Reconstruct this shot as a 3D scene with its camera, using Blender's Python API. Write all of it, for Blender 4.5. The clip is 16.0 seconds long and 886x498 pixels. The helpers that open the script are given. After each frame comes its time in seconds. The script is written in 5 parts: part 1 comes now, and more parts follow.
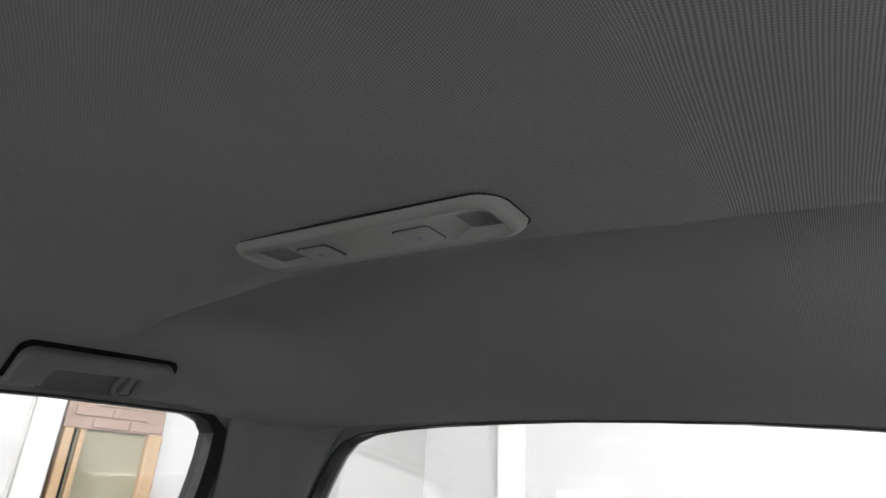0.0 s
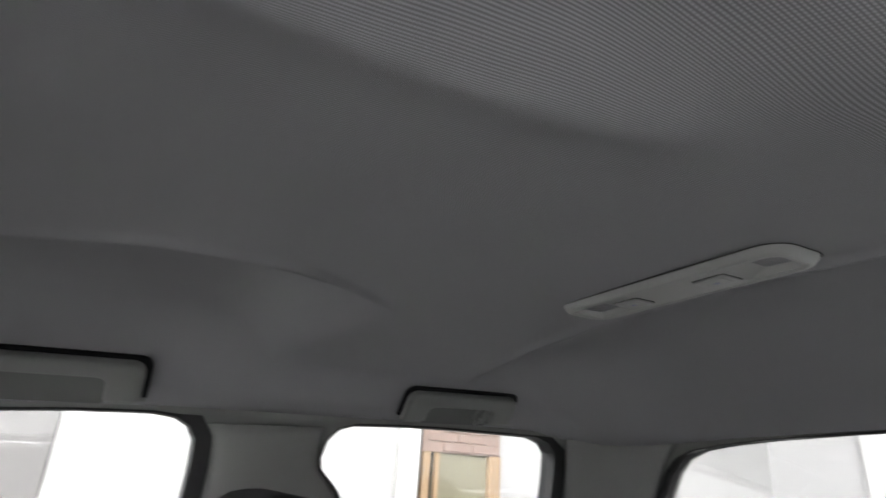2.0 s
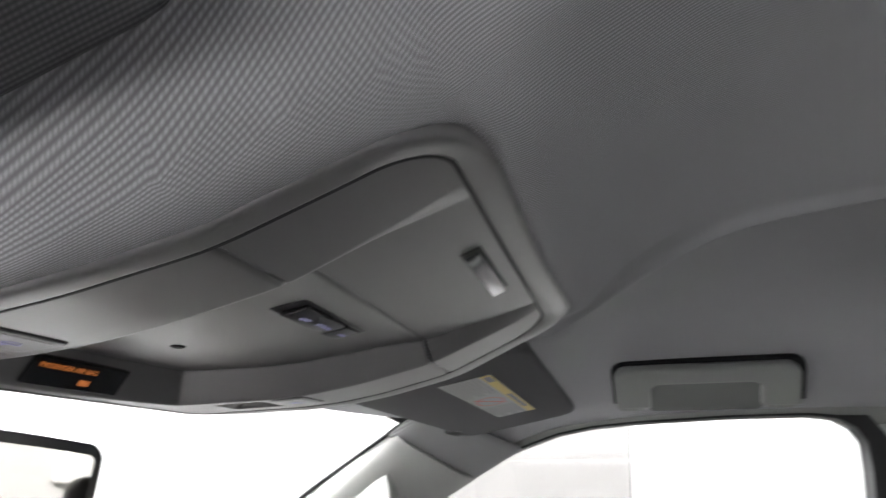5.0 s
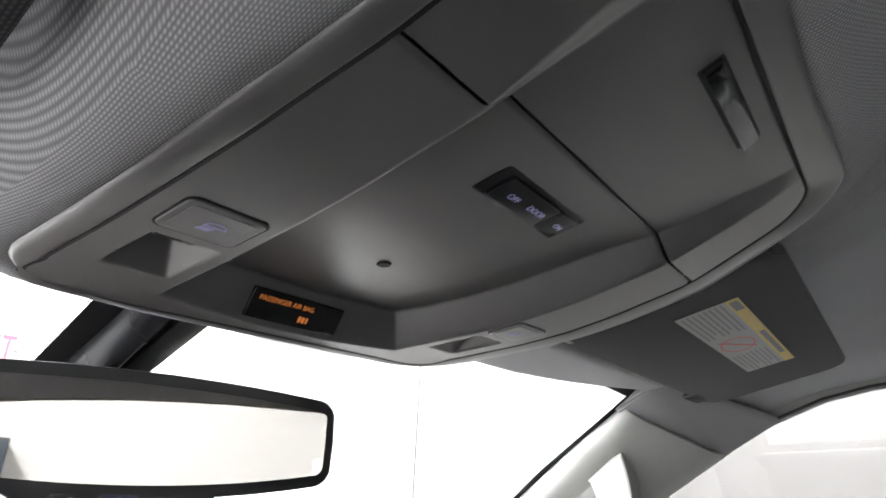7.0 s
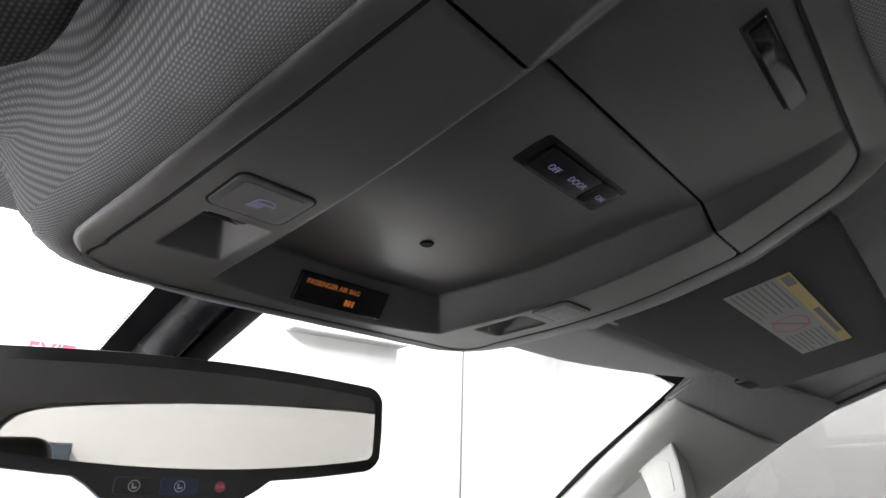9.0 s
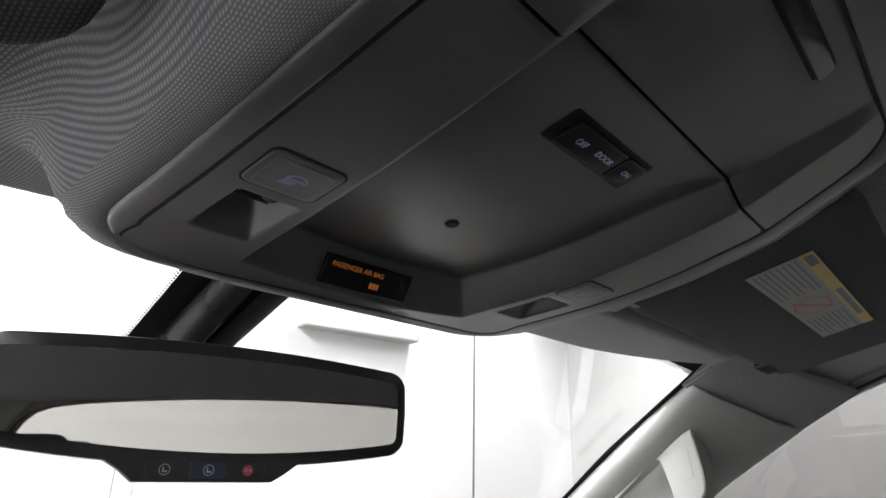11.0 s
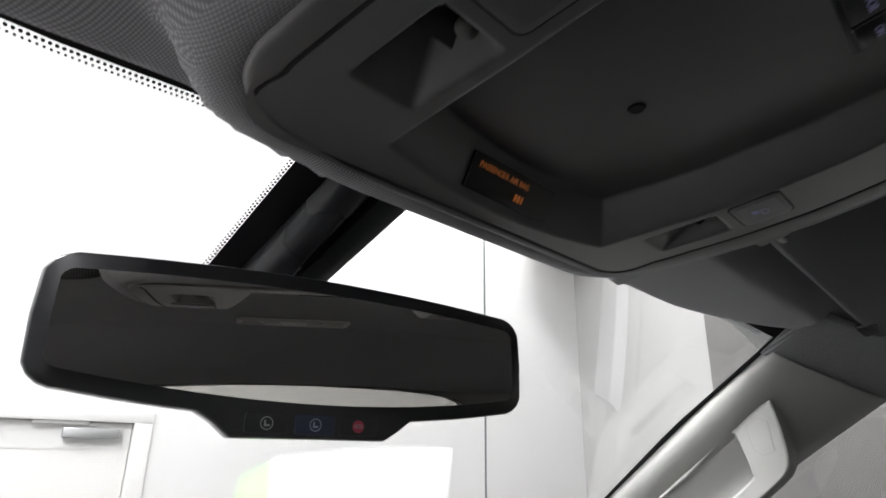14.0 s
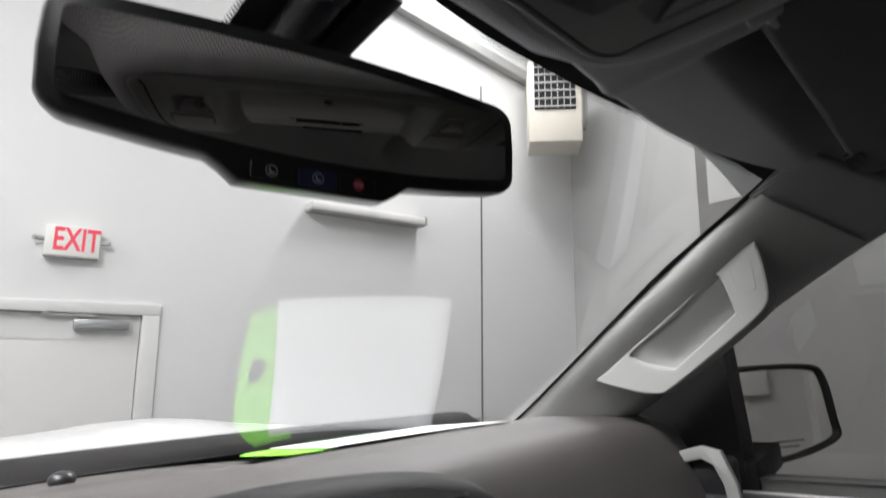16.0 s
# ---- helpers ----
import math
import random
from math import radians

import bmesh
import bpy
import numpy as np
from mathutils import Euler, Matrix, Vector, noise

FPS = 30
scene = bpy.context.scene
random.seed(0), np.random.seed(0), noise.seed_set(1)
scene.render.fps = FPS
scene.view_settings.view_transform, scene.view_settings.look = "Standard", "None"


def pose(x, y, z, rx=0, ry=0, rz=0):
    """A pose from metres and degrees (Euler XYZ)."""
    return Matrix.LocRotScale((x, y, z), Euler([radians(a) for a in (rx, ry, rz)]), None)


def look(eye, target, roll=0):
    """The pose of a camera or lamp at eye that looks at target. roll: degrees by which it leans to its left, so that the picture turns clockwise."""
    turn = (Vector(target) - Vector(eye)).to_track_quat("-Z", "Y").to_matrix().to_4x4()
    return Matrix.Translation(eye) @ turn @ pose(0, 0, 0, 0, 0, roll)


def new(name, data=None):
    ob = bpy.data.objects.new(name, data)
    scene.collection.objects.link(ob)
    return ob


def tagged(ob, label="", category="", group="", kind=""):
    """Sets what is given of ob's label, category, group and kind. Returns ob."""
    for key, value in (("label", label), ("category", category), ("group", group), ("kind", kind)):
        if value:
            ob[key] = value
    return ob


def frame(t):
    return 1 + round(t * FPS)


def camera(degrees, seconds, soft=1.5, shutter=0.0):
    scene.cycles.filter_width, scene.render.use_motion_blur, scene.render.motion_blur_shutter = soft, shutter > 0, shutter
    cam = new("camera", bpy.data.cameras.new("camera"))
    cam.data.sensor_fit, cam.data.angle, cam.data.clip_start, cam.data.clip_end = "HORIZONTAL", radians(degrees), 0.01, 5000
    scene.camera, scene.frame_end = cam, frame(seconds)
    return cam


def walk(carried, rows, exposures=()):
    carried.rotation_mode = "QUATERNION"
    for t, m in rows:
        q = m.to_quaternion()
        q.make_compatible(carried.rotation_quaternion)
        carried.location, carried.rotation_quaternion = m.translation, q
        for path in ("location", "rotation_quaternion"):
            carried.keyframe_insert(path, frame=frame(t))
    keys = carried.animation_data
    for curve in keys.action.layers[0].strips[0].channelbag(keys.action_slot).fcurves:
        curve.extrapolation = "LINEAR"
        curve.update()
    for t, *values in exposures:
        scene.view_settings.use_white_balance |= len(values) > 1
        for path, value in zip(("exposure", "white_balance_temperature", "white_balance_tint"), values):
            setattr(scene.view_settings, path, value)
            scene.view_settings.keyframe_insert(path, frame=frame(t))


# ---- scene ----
cam = camera(72.8, 16.0, shutter=0.65)
PATH = [
    (0, (-0.241, -0.486, 1.938), (0.762, -2.038, 2.702), 3.3),
    (0.5, (-0.2603, -0.4650, 1.9349), (0.8376, -1.9554, 2.6921), 2.82),
    (1, (-0.2865, -0.4366, 1.9277), (1.0693, -1.7069, 2.6680), 3.67),
    (1.5, (-0.2996, -0.4194, 1.9313), (1.2395, -1.4633, 2.6671), 3.77),
    (2, (-0.3133, -0.3887, 1.9293), (1.3195, -1.2607, 2.6867), 3.98),
    (2.5, (-0.3214, -0.3773, 1.9262), (1.4100, -1.0230, 2.6911), 3.67),
    (3, (-0.314, -0.36, 1.923), (1.491, -0.784, 2.673), 3.5),
    (3.5, (-0.306, -0.344, 1.918), (1.542, -0.525, 2.659), 3.8),
    (4, (-0.294, -0.323, 1.904), (1.566, -0.277, 2.638), 4.0),
    (4.5, (-0.28, -0.28, 1.901), (1.558, 0.04, 2.622), 4.3),
    (5, (-0.253, -0.221, 1.899), (1.526, 0.363, 2.601), 4.7),
    (7.5, (-0.195, -0.182, 1.85), (1.261, 0.998, 2.55), 2.4),
    (8, (-0.192, -0.177, 1.847), (1.245, 1.027, 2.544), 2.3),
    (8.5, (-0.195, -0.184, 1.849), (1.23, 1.035, 2.545), 2.2),
    (9, (-0.199, -0.184, 1.847), (1.214, 1.049, 2.543), 2.1),
    (11.5, (-0.205, -0.174, 1.839), (1.192, 1.086, 2.519), 1.5),
    (12, (-0.209, -0.171, 1.839), (1.188, 1.09, 2.517), 1.5),
    (12.5, (-0.213, -0.168, 1.839), (1.185, 1.092, 2.517), 1.4),
    (13, (-0.219, -0.162, 1.84), (1.182, 1.096, 2.513), 1.3),
    (13.5, (-0.216, -0.12, 1.833), (1.187, 1.143, 2.494), 1.2),
    (14, (-0.199, -0.08, 1.821), (1.203, 1.186, 2.477), 1.0),
    (14.5, (-0.196, -0.073, 1.816), (1.204, 1.196, 2.472), 0.9),
    (15, (-0.182, -0.068, 1.783), (1.234, 1.208, 2.387), 0.8),
    (15.5, (-0.203, -0.083, 1.766), (1.243, 1.213, 2.243), 0.7),
    (16, (-0.193, -0.077, 1.748), (1.278, 1.233, 2.1), 0.4),
]
EXPOSURES = [(0, 0.60), (2.0, 0.78), (3.0, 0.90), (4.0, 1.10), (5.2, 1.38), (7.3, 1.10), (9.0, 0.52), (11.5, -0.05), (13.0, -0.25), (14.5, -0.64), (16.0, -1.22)]
walk(cam, [(t, look(eye, target, roll)) for t, eye, target, roll in PATH], EXPOSURES)
LAMP_W = 200.0
MIRROR_YAW, MIRROR_TILT = 15.7, 2.7
POST_X, LEDGE_Z = 3.155, 2.04

# ---- light, exposure ----
world = bpy.data.worlds.new("room_air")
scene.world = world
world.use_nodes = True
world.node_tree.nodes["Background"].inputs[0].default_value = (0.9, 0.95, 1.0, 1)
world.node_tree.nodes["Background"].inputs[1].default_value = 0.02

XL, XR, YB = -4.2, 4.25, -8.6      # left, right and back wall of the bay
CEIL = 5.2                      # ceiling of the photo bay
BAY = Matrix.Translation((0.98, 3.93, 0)) @ pose(0, 0, 0, 0, 0, -14)   # local x runs along the front wall, y into it
# unseen lamps; the last is added only to brighten the right front corner
LAMPS = [(-3.0, -2.0, 1.5), (-2.1, -4.2, 3.9), (-3.2, -7.3, 0.2), (2.5, -1.2, 1.40)]
for lx, ly, power in LAMPS:
    lamp = bpy.data.lights.new("ceiling_lamp_light", "AREA")
    lamp.shape, lamp.size, lamp.size_y, lamp.energy, lamp.color = "RECTANGLE", 0.5, 2.2, LAMP_W * power, (1.0, 0.995, 0.995)
    new("ceiling_lamp_light", lamp).matrix_world = BAY @ pose(lx, ly, CEIL - 0.09)

# the truck's own axes: origin at the microphone hole, x to the passenger side, y ahead, z up; it stands a little nose-down
TRUCK = Matrix.Translation((0, 0, 1.95)) @ pose(0, 0, 0, -4.0, -1.5, 0)


# ---- materials ----
def mat(name, color, rough=0.6, metal=0.0, grain=0.0, grain_scale=300.0, bump=0.0, stain=0.0, stain_scale=6.0, spec=0.5, emit=None, emit_w=0.0):
    m = bpy.data.materials.new(name)
    m.use_nodes = True
    nt = m.node_tree
    b = nt.nodes["Principled BSDF"]
    b.inputs["Base Color"].default_value = (*color, 1)
    b.inputs["Roughness"].default_value = rough
    b.inputs["Metallic"].default_value = metal
    b.inputs["Specular IOR Level"].default_value = spec
    if emit:
        b.inputs["Emission Color"].default_value = (*emit, 1)
        b.inputs["Emission Strength"].default_value = emit_w
    if grain or bump or stain:
        tc = nt.nodes.new("ShaderNodeTexCoord")
        fine = nt.nodes.new("ShaderNodeTexNoise")
        fine.inputs["Scale"].default_value, fine.inputs["Detail"].default_value = grain_scale, 3
        nt.links.new(tc.outputs["Object"], fine.inputs["Vector"])
        wide = nt.nodes.new("ShaderNodeTexNoise")
        wide.inputs["Scale"].default_value, wide.inputs["Detail"].default_value = stain_scale, 4
        nt.links.new(tc.outputs["Object"], wide.inputs["Vector"])
        a = nt.nodes.new("ShaderNodeMapRange")
        a.inputs["To Min"].default_value, a.inputs["To Max"].default_value = 1 - grain, 1 + grain
        nt.links.new(fine.outputs["Fac"], a.inputs["Value"])
        c = nt.nodes.new("ShaderNodeMapRange")
        c.inputs["To Min"].default_value, c.inputs["To Max"].default_value = 1 - stain, 1 + stain
        nt.links.new(wide.outputs["Fac"], c.inputs["Value"])
        mul = nt.nodes.new("ShaderNodeMath")
        mul.operation = "MULTIPLY"
        nt.links.new(a.outputs[0], mul.inputs[0])
        nt.links.new(c.outputs[0], mul.inputs[1])
        col = nt.nodes.new("ShaderNodeVectorMath")
        col.operation = "SCALE"
        col.inputs[0].default_value = color
        nt.links.new(mul.outputs[0], col.inputs["Scale"])
        nt.links.new(col.outputs[0], b.inputs["Base Color"])
        if bump:
            bp = nt.nodes.new("ShaderNodeBump")
            bp.inputs["Strength"].default_value, bp.inputs["Distance"].default_value = bump, 0.0006
            nt.links.new(fine.outputs["Fac"], bp.inputs["Height"])
            nt.links.new(bp.outputs[0], b.inputs["Normal"])
        rr = nt.nodes.new("ShaderNodeMapRange")
        rr.inputs["To Min"].default_value, rr.inputs["To Max"].default_value = max(0.02, rough - 0.06), min(1, rough + 0.06)
        nt.links.new(wide.outputs["Fac"], rr.inputs["Value"])
        nt.links.new(rr.outputs[0], b.inputs["Roughness"])
    return m


def knit(name, color, pitch_x, pitch_y, laid=True, nap=0.6):
    """Ribbed knit cloth: small humps in rows, gaps darker than the yarn."""
    m = bpy.data.materials.new(name)
    m.use_nodes = True
    nt = m.node_tree
    N, L = nt.nodes.new, nt.links.new
    b = nt.nodes["Principled BSDF"]
    b.inputs["Roughness"].default_value, b.inputs["Specular IOR Level"].default_value = 0.95, 0.06
    b.inputs["Sheen Weight"].default_value, b.inputs["Sheen Roughness"].default_value = nap, 0.4
    tc, sep = N("ShaderNodeTexCoord"), N("ShaderNodeSeparateXYZ")
    L(tc.outputs["UV" if laid else "Object"], sep.inputs[0])

    def wave(out, pitch, shift=None):
        mul = N("ShaderNodeMath")
        mul.operation = "MULTIPLY"
        mul.inputs[1].default_value = math.pi / pitch
        L(out, mul.inputs[0])
        src = mul.outputs[0]
        if shift:
            add = N("ShaderNodeMath")
            add.operation = "ADD"
            L(src, add.inputs[0])
            L(shift, add.inputs[1])
            src = add.outputs[0]
        s = N("ShaderNodeMath")
        s.operation = "SINE"
        L(src, s.inputs[0])
        q = N("ShaderNodeMath")
        q.operation = "MULTIPLY"
        L(s.outputs[0], q.inputs[0])
        L(s.outputs[0], q.inputs[1])
        return q.outputs[0], mul.outputs[0]

    wx, _ = wave(sep.outputs["X"], pitch_x)
    half = N("ShaderNodeMath")
    half.operation = "MULTIPLY"
    half.inputs[1].default_value = math.pi / pitch_x * 0.5
    L(sep.outputs["X"], half.inputs[0])
    fl = N("ShaderNodeMath")
    fl.operation = "SNAP"
    fl.inputs[1].default_value = math.pi / 2
    L(half.outputs[0], fl.inputs[0])
    wy, _ = wave(sep.outputs["Y"], pitch_y, fl.outputs[0])
    low = N("ShaderNodeMapRange")
    low.inputs["To Min"].default_value = 0.20
    L(wy, low.inputs["Value"])
    hump = N("ShaderNodeMath")
    hump.operation = "MULTIPLY"
    L(wx, hump.inputs[0])
    L(low.outputs[0], hump.inputs[1])
    noise_n = N("ShaderNodeTexNoise")
    noise_n.inputs["Scale"].default_value, noise_n.inputs["Detail"].default_value = 9.0, 4
    L(tc.outputs["Object"], noise_n.inputs["Vector"])
    tone = N("ShaderNodeMapRange")
    tone.inputs["To Min"].default_value, tone.inputs["To Max"].default_value = 0.56, 1.36
    L(hump.outputs[0], tone.inputs["Value"])
    wear = N("ShaderNodeMapRange")
    wear.inputs["To Min"].default_value, wear.inputs["To Max"].default_value = 0.95, 1.05
    L(noise_n.outputs["Fac"], wear.inputs["Value"])
    both = N("ShaderNodeMath")
    both.operation = "MULTIPLY"
    L(tone.outputs[0], both.inputs[0])
    L(wear.outputs[0], both.inputs[1])
    col = N("ShaderNodeVectorMath")
    col.operation = "SCALE"
    col.inputs[0].default_value = color
    L(both.outputs[0], col.inputs["Scale"])
    L(col.outputs[0], b.inputs["Base Color"])
    bp = N("ShaderNodeBump")
    bp.inputs["Strength"].default_value, bp.inputs["Distance"].default_value = 0.22, 0.0005
    L(hump.outputs[0], bp.inputs["Height"])
    L(bp.outputs[0], b.inputs["Normal"])
    return m


def glass_mat(name, tint):
    m = bpy.data.materials.new(name)
    m.use_nodes = True
    b = m.node_tree.nodes["Principled BSDF"]
    b.inputs["Base Color"].default_value = (*tint, 1)
    b.inputs["Transmission Weight"].default_value = 1
    b.inputs["Roughness"].default_value = 0.0
    b.inputs["IOR"].default_value = 1.5
    return m


CLOTH = knit("grey_knit_cloth", (0.36, 0.355, 0.372), 0.0015, 0.0017, True, 0.04)
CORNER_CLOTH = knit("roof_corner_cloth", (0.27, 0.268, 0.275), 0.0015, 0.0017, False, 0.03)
# headliner knit again, darkened for the little light the visors get
SHADED_VISOR_CLOTH = knit("shaded_visor_knit_cloth", (0.115, 0.113, 0.119), 0.0015, 0.0017, False, 0.02)
PLASTIC = mat("grey_console_plastic", (0.098, 0.094, 0.095), 0.36, grain=0.10, grain_scale=1400, bump=0.08, stain=0.05, spec=0.95)
DARKP = mat("dark_grey_plastic", (0.095, 0.096, 0.094), 0.6, grain=0.1, grain_scale=700, bump=0.15, stain=0.05)
HANDLE = mat("grey_handle_plastic", (0.20, 0.203, 0.197), 0.5, grain=0.08, grain_scale=800, bump=0.15, stain=0.06)
# handle grey darkened for the shade inside the scoop
SCOOP = mat("shaded_handle_plastic", (0.125, 0.127, 0.123), 0.55, grain=0.1, grain_scale=800, bump=0.15, stain=0.06)
TRIM = mat("light_grey_pillar_trim", (0.25, 0.25, 0.244), 0.68, grain=0.06, grain_scale=900, bump=0.2, stain=0.05)
DOMEP = mat("dome_lamp_plastic", (0.33, 0.328, 0.318), 0.42, grain=0.05, grain_scale=900, bump=0.1, stain=0.05)
BLACK = mat("black_gloss_plastic", (0.012, 0.012, 0.014), 0.28, grain=0.1, grain_scale=700, bump=0.05)
MATT = mat("black_matt_plastic", (0.010, 0.010, 0.011), 0.6, grain=0.15, grain_scale=700, bump=0.2, stain=0.1, spec=0.2)
RUBBER = mat("black_rubber", (0.010, 0.010, 0.011), 0.7, grain=0.2, grain_scale=400, bump=0.2)
DARKCHROME = mat("dark_chrome", (0.13, 0.13, 0.134), 0.09, 1.0, grain=0.02, grain_scale=200)
CHROME = mat("chrome", (0.72, 0.72, 0.72), 0.12, 1.0, grain=0.02, grain_scale=200)
LENS = mat("clear_lamp_lens", (0.06, 0.06, 0.057), 0.15, spec=0.6, grain=0.08, grain_scale=120)
DASH = mat("brown_grey_dash_skin", (0.042, 0.038, 0.037), 0.55, grain=0.2, grain_scale=700, bump=0.5, stain=0.08)
DARK = mat("dark_cabin_carpet", (0.03, 0.03, 0.03), 0.9, grain=0.4, grain_scale=300, bump=0.4)
SEAT = mat("black_seat_leather", (0.02, 0.02, 0.021), 0.5, grain=0.2, grain_scale=500, bump=0.4)
WALL = mat("white_wall_paint", (0.72, 0.72, 0.715), 0.7, grain=0.015, grain_scale=60, bump=0.1, stain=0.03, stain_scale=0.8)
# the white wall paint darkened, so that the back wall looks less lit
WALLC = mat("dimmed_white_wall_paint", (0.53, 0.53, 0.525), 0.7, grain=0.015, grain_scale=60, bump=0.1, stain=0.03, stain_scale=0.8)
# white darkened likewise, so that the right wall sends less light
WALLB = mat("dimmed_white_wall_panel", (0.42, 0.416, 0.414), 0.55, grain=0.01, grain_scale=50, bump=0.05, stain=0.03, stain_scale=0.6)
BOARD = mat("pinkish_grey_board", (0.15, 0.145, 0.142), 0.6, grain=0.03, grain_scale=40, stain=0.05, stain_scale=1.5)
CEILM = mat("white_ceiling_tile", (0.8, 0.8, 0.79), 0.8, grain=0.05, grain_scale=40, stain=0.03)
FLOORM = mat("grey_painted_concrete", (0.10, 0.10, 0.098), 0.35, grain=0.06, grain_scale=25, stain=0.12, stain_scale=1.5)
DOORM = mat("white_painted_steel", (0.74, 0.73, 0.71), 0.45, grain=0.01, grain_scale=80, stain=0.03)
FRAMEM = mat("grey_white_door_frame", (0.66, 0.66, 0.65), 0.4, grain=0.02, grain_scale=80)
ALU = mat("brushed_aluminium", (0.40, 0.41, 0.41), 0.45, 0.7, grain=0.05, grain_scale=200)
BLUES = mat("dark_blue_painted_steel", (0.018, 0.030, 0.045), 0.45, grain=0.05, grain_scale=80, stain=0.06)
GREY = mat("grey_steel", (0.35, 0.35, 0.34), 0.5, grain=0.05, grain_scale=100)
SEAM = mat("dark_joint_filler", (0.16, 0.18, 0.18), 0.8, grain=0.1, grain_scale=60)
BEIGE = mat("beige_painted_metal", (0.62, 0.58, 0.51), 0.5, grain=0.02, grain_scale=60, stain=0.04)
RED = mat("red_sign_letters", (0.75, 0.06, 0.10), 0.5, emit=(0.9, 0.08, 0.14), emit_w=0.5)
SIGNW = mat("white_sign_plastic", (0.78, 0.77, 0.74), 0.4)
PAPER = mat("white_paper", (0.70, 0.71, 0.72), 0.8, grain=0.01, grain_scale=200)
GREEN = mat("lime_green_card", (0.17, 0.52, 0.03), 0.7, grain=0.03, grain_scale=200)
DKGREEN = mat("dark_green_card", (0.06, 0.20, 0.08), 0.7, grain=0.03, grain_scale=200)
BRICKM = mat("weathered_pink_brick", (0.25, 0.175, 0.145), 0.85, grain=0.25, grain_scale=50, bump=0.5, stain=0.15, stain_scale=9)
WOOD = mat("raw_pine_wood", (0.33, 0.225, 0.13), 0.6, grain=0.18, grain_scale=35, stain=0.12, stain_scale=3)
OLIVE = mat("olive_plastic_sheet", (0.21, 0.195, 0.13), 0.5, grain=0.03, grain_scale=30, stain=0.08, stain_scale=2)
HOODM = mat("white_car_paint", (0.80, 0.80, 0.80), 0.12, stain=0.01, spec=0.6)
# label white greyed down: the shade on the visor is in the colour
LABELW = mat("shaded_white_label", (0.24, 0.24, 0.235), 0.5, grain=0.02, grain_scale=300)
LABELY = mat("yellow_label_stripe", (0.46, 0.32, 0.05), 0.5, grain=0.02, grain_scale=300)
INK = mat("grey_print", (0.13, 0.13, 0.14), 0.6)
REDINK = mat("red_print", (0.45, 0.10, 0.10), 0.6)
AMBER = mat("amber_lit_letters", (0.3, 0.1, 0.02), 0.5, emit=(1.0, 0.30, 0.06), emit_w=0.15)
LILAC = mat("dim_lit_legend", (0.2, 0.2, 0.3), 0.5, emit=(0.42, 0.40, 0.75), emit_w=0.09)
WHITEI = mat("white_icon_print", (0.5, 0.5, 0.5), 0.5)
BLUEI = mat("blue_button_face", (0.02, 0.025, 0.07), 0.3)
ICONB = mat("pale_blue_icon", (0.42, 0.45, 0.65), 0.5)
REDB = mat("red_button_icon", (0.60, 0.07, 0.12), 0.5)
LAMPG = mat("lamp_diffuser", (0.9, 0.9, 0.9), 0.4, emit=(1.0, 0.995, 0.995), emit_w=4.0)
GLASS = glass_mat("clear_glass", (0.755, 0.762, 0.770))
MIRROR = mat("mirror_silver", (0.64, 0.62, 0.585), 0.015, 1.0)


# ---- mesh helpers ----
def mesh_ob(name, verts, faces, material, smooth=True):
    me = bpy.data.meshes.new(name)
    me.from_pydata([tuple(map(float, v)) for v in verts], [], [tuple(map(int, f)) for f in faces])
    me.materials.append(material)
    if smooth:
        me.shade_smooth()
    me.update()
    return new(name, me)


def bm_ob(name, bm, material, smooth=False, angle=35):
    bmesh.ops.recalc_face_normals(bm, faces=bm.faces)
    me = bpy.data.meshes.new(name)
    bm.to_mesh(me)
    bm.free()
    me.materials.append(material)
    if smooth:
        me.shade_smooth()
        me.set_sharp_from_angle(angle=radians(angle))
    return new(name, me)


BASE = {}


def thing(name, label, category, base, at=None, group="", kind=""):
    """A thing's Empty at its base; base is in the axes of the matrix at."""
    at = TRUCK if at is None else at
    ob = new(name)
    ob.empty_display_size = 0.02
    ob.matrix_world = at @ Matrix.Translation(base)
    BASE[ob] = Vector(base)
    return tagged(ob, label, category, group, kind)


def under(ob, parent, label="", root=None):
    """Hang a mesh, made in the axes of its thing's frame, under the thing or part."""
    root = root or parent
    ob.data.transform(Matrix.Translation(-BASE[root]))
    ob.parent = parent
    BASE[ob] = BASE[root]
    if label:
        ob["label"] = label
    return ob


def part(name, bm, material, parent, label="", smooth=True, angle=35):
    return under(bm_ob(name, bm, material, smooth, angle), parent, label)


def grid(name, P, material, thick=0.0, smooth=True):
    """A sheet from an array of points (rows, columns, 3)."""
    ny, nx = P.shape[:2]
    idx = np.arange(ny * nx).reshape(ny, nx)
    f = np.stack([idx[:-1, :-1], idx[:-1, 1:], idx[1:, 1:], idx[1:, :-1]], -1).reshape(-1, 4)
    return mesh_ob(name, P.reshape(-1, 3), f, material, smooth)


def slab(a, b, bevel=0.0, seg=2, m=None):
    """A box from corner a to corner b with rounded edges."""
    bm = bmesh.new()
    bmesh.ops.create_cube(bm, size=1)
    for v in bm.verts:
        v.co = [(p + q) / 2 + c * (q - p) for p, q, c in zip(a, b, v.co)]
    if bevel:
        bmesh.ops.bevel(bm, geom=list(bm.edges), offset=bevel, segments=seg, profile=0.5, affect="EDGES")
    if m is not None:
        bmesh.ops.transform(bm, matrix=m, verts=bm.verts)
    return bm


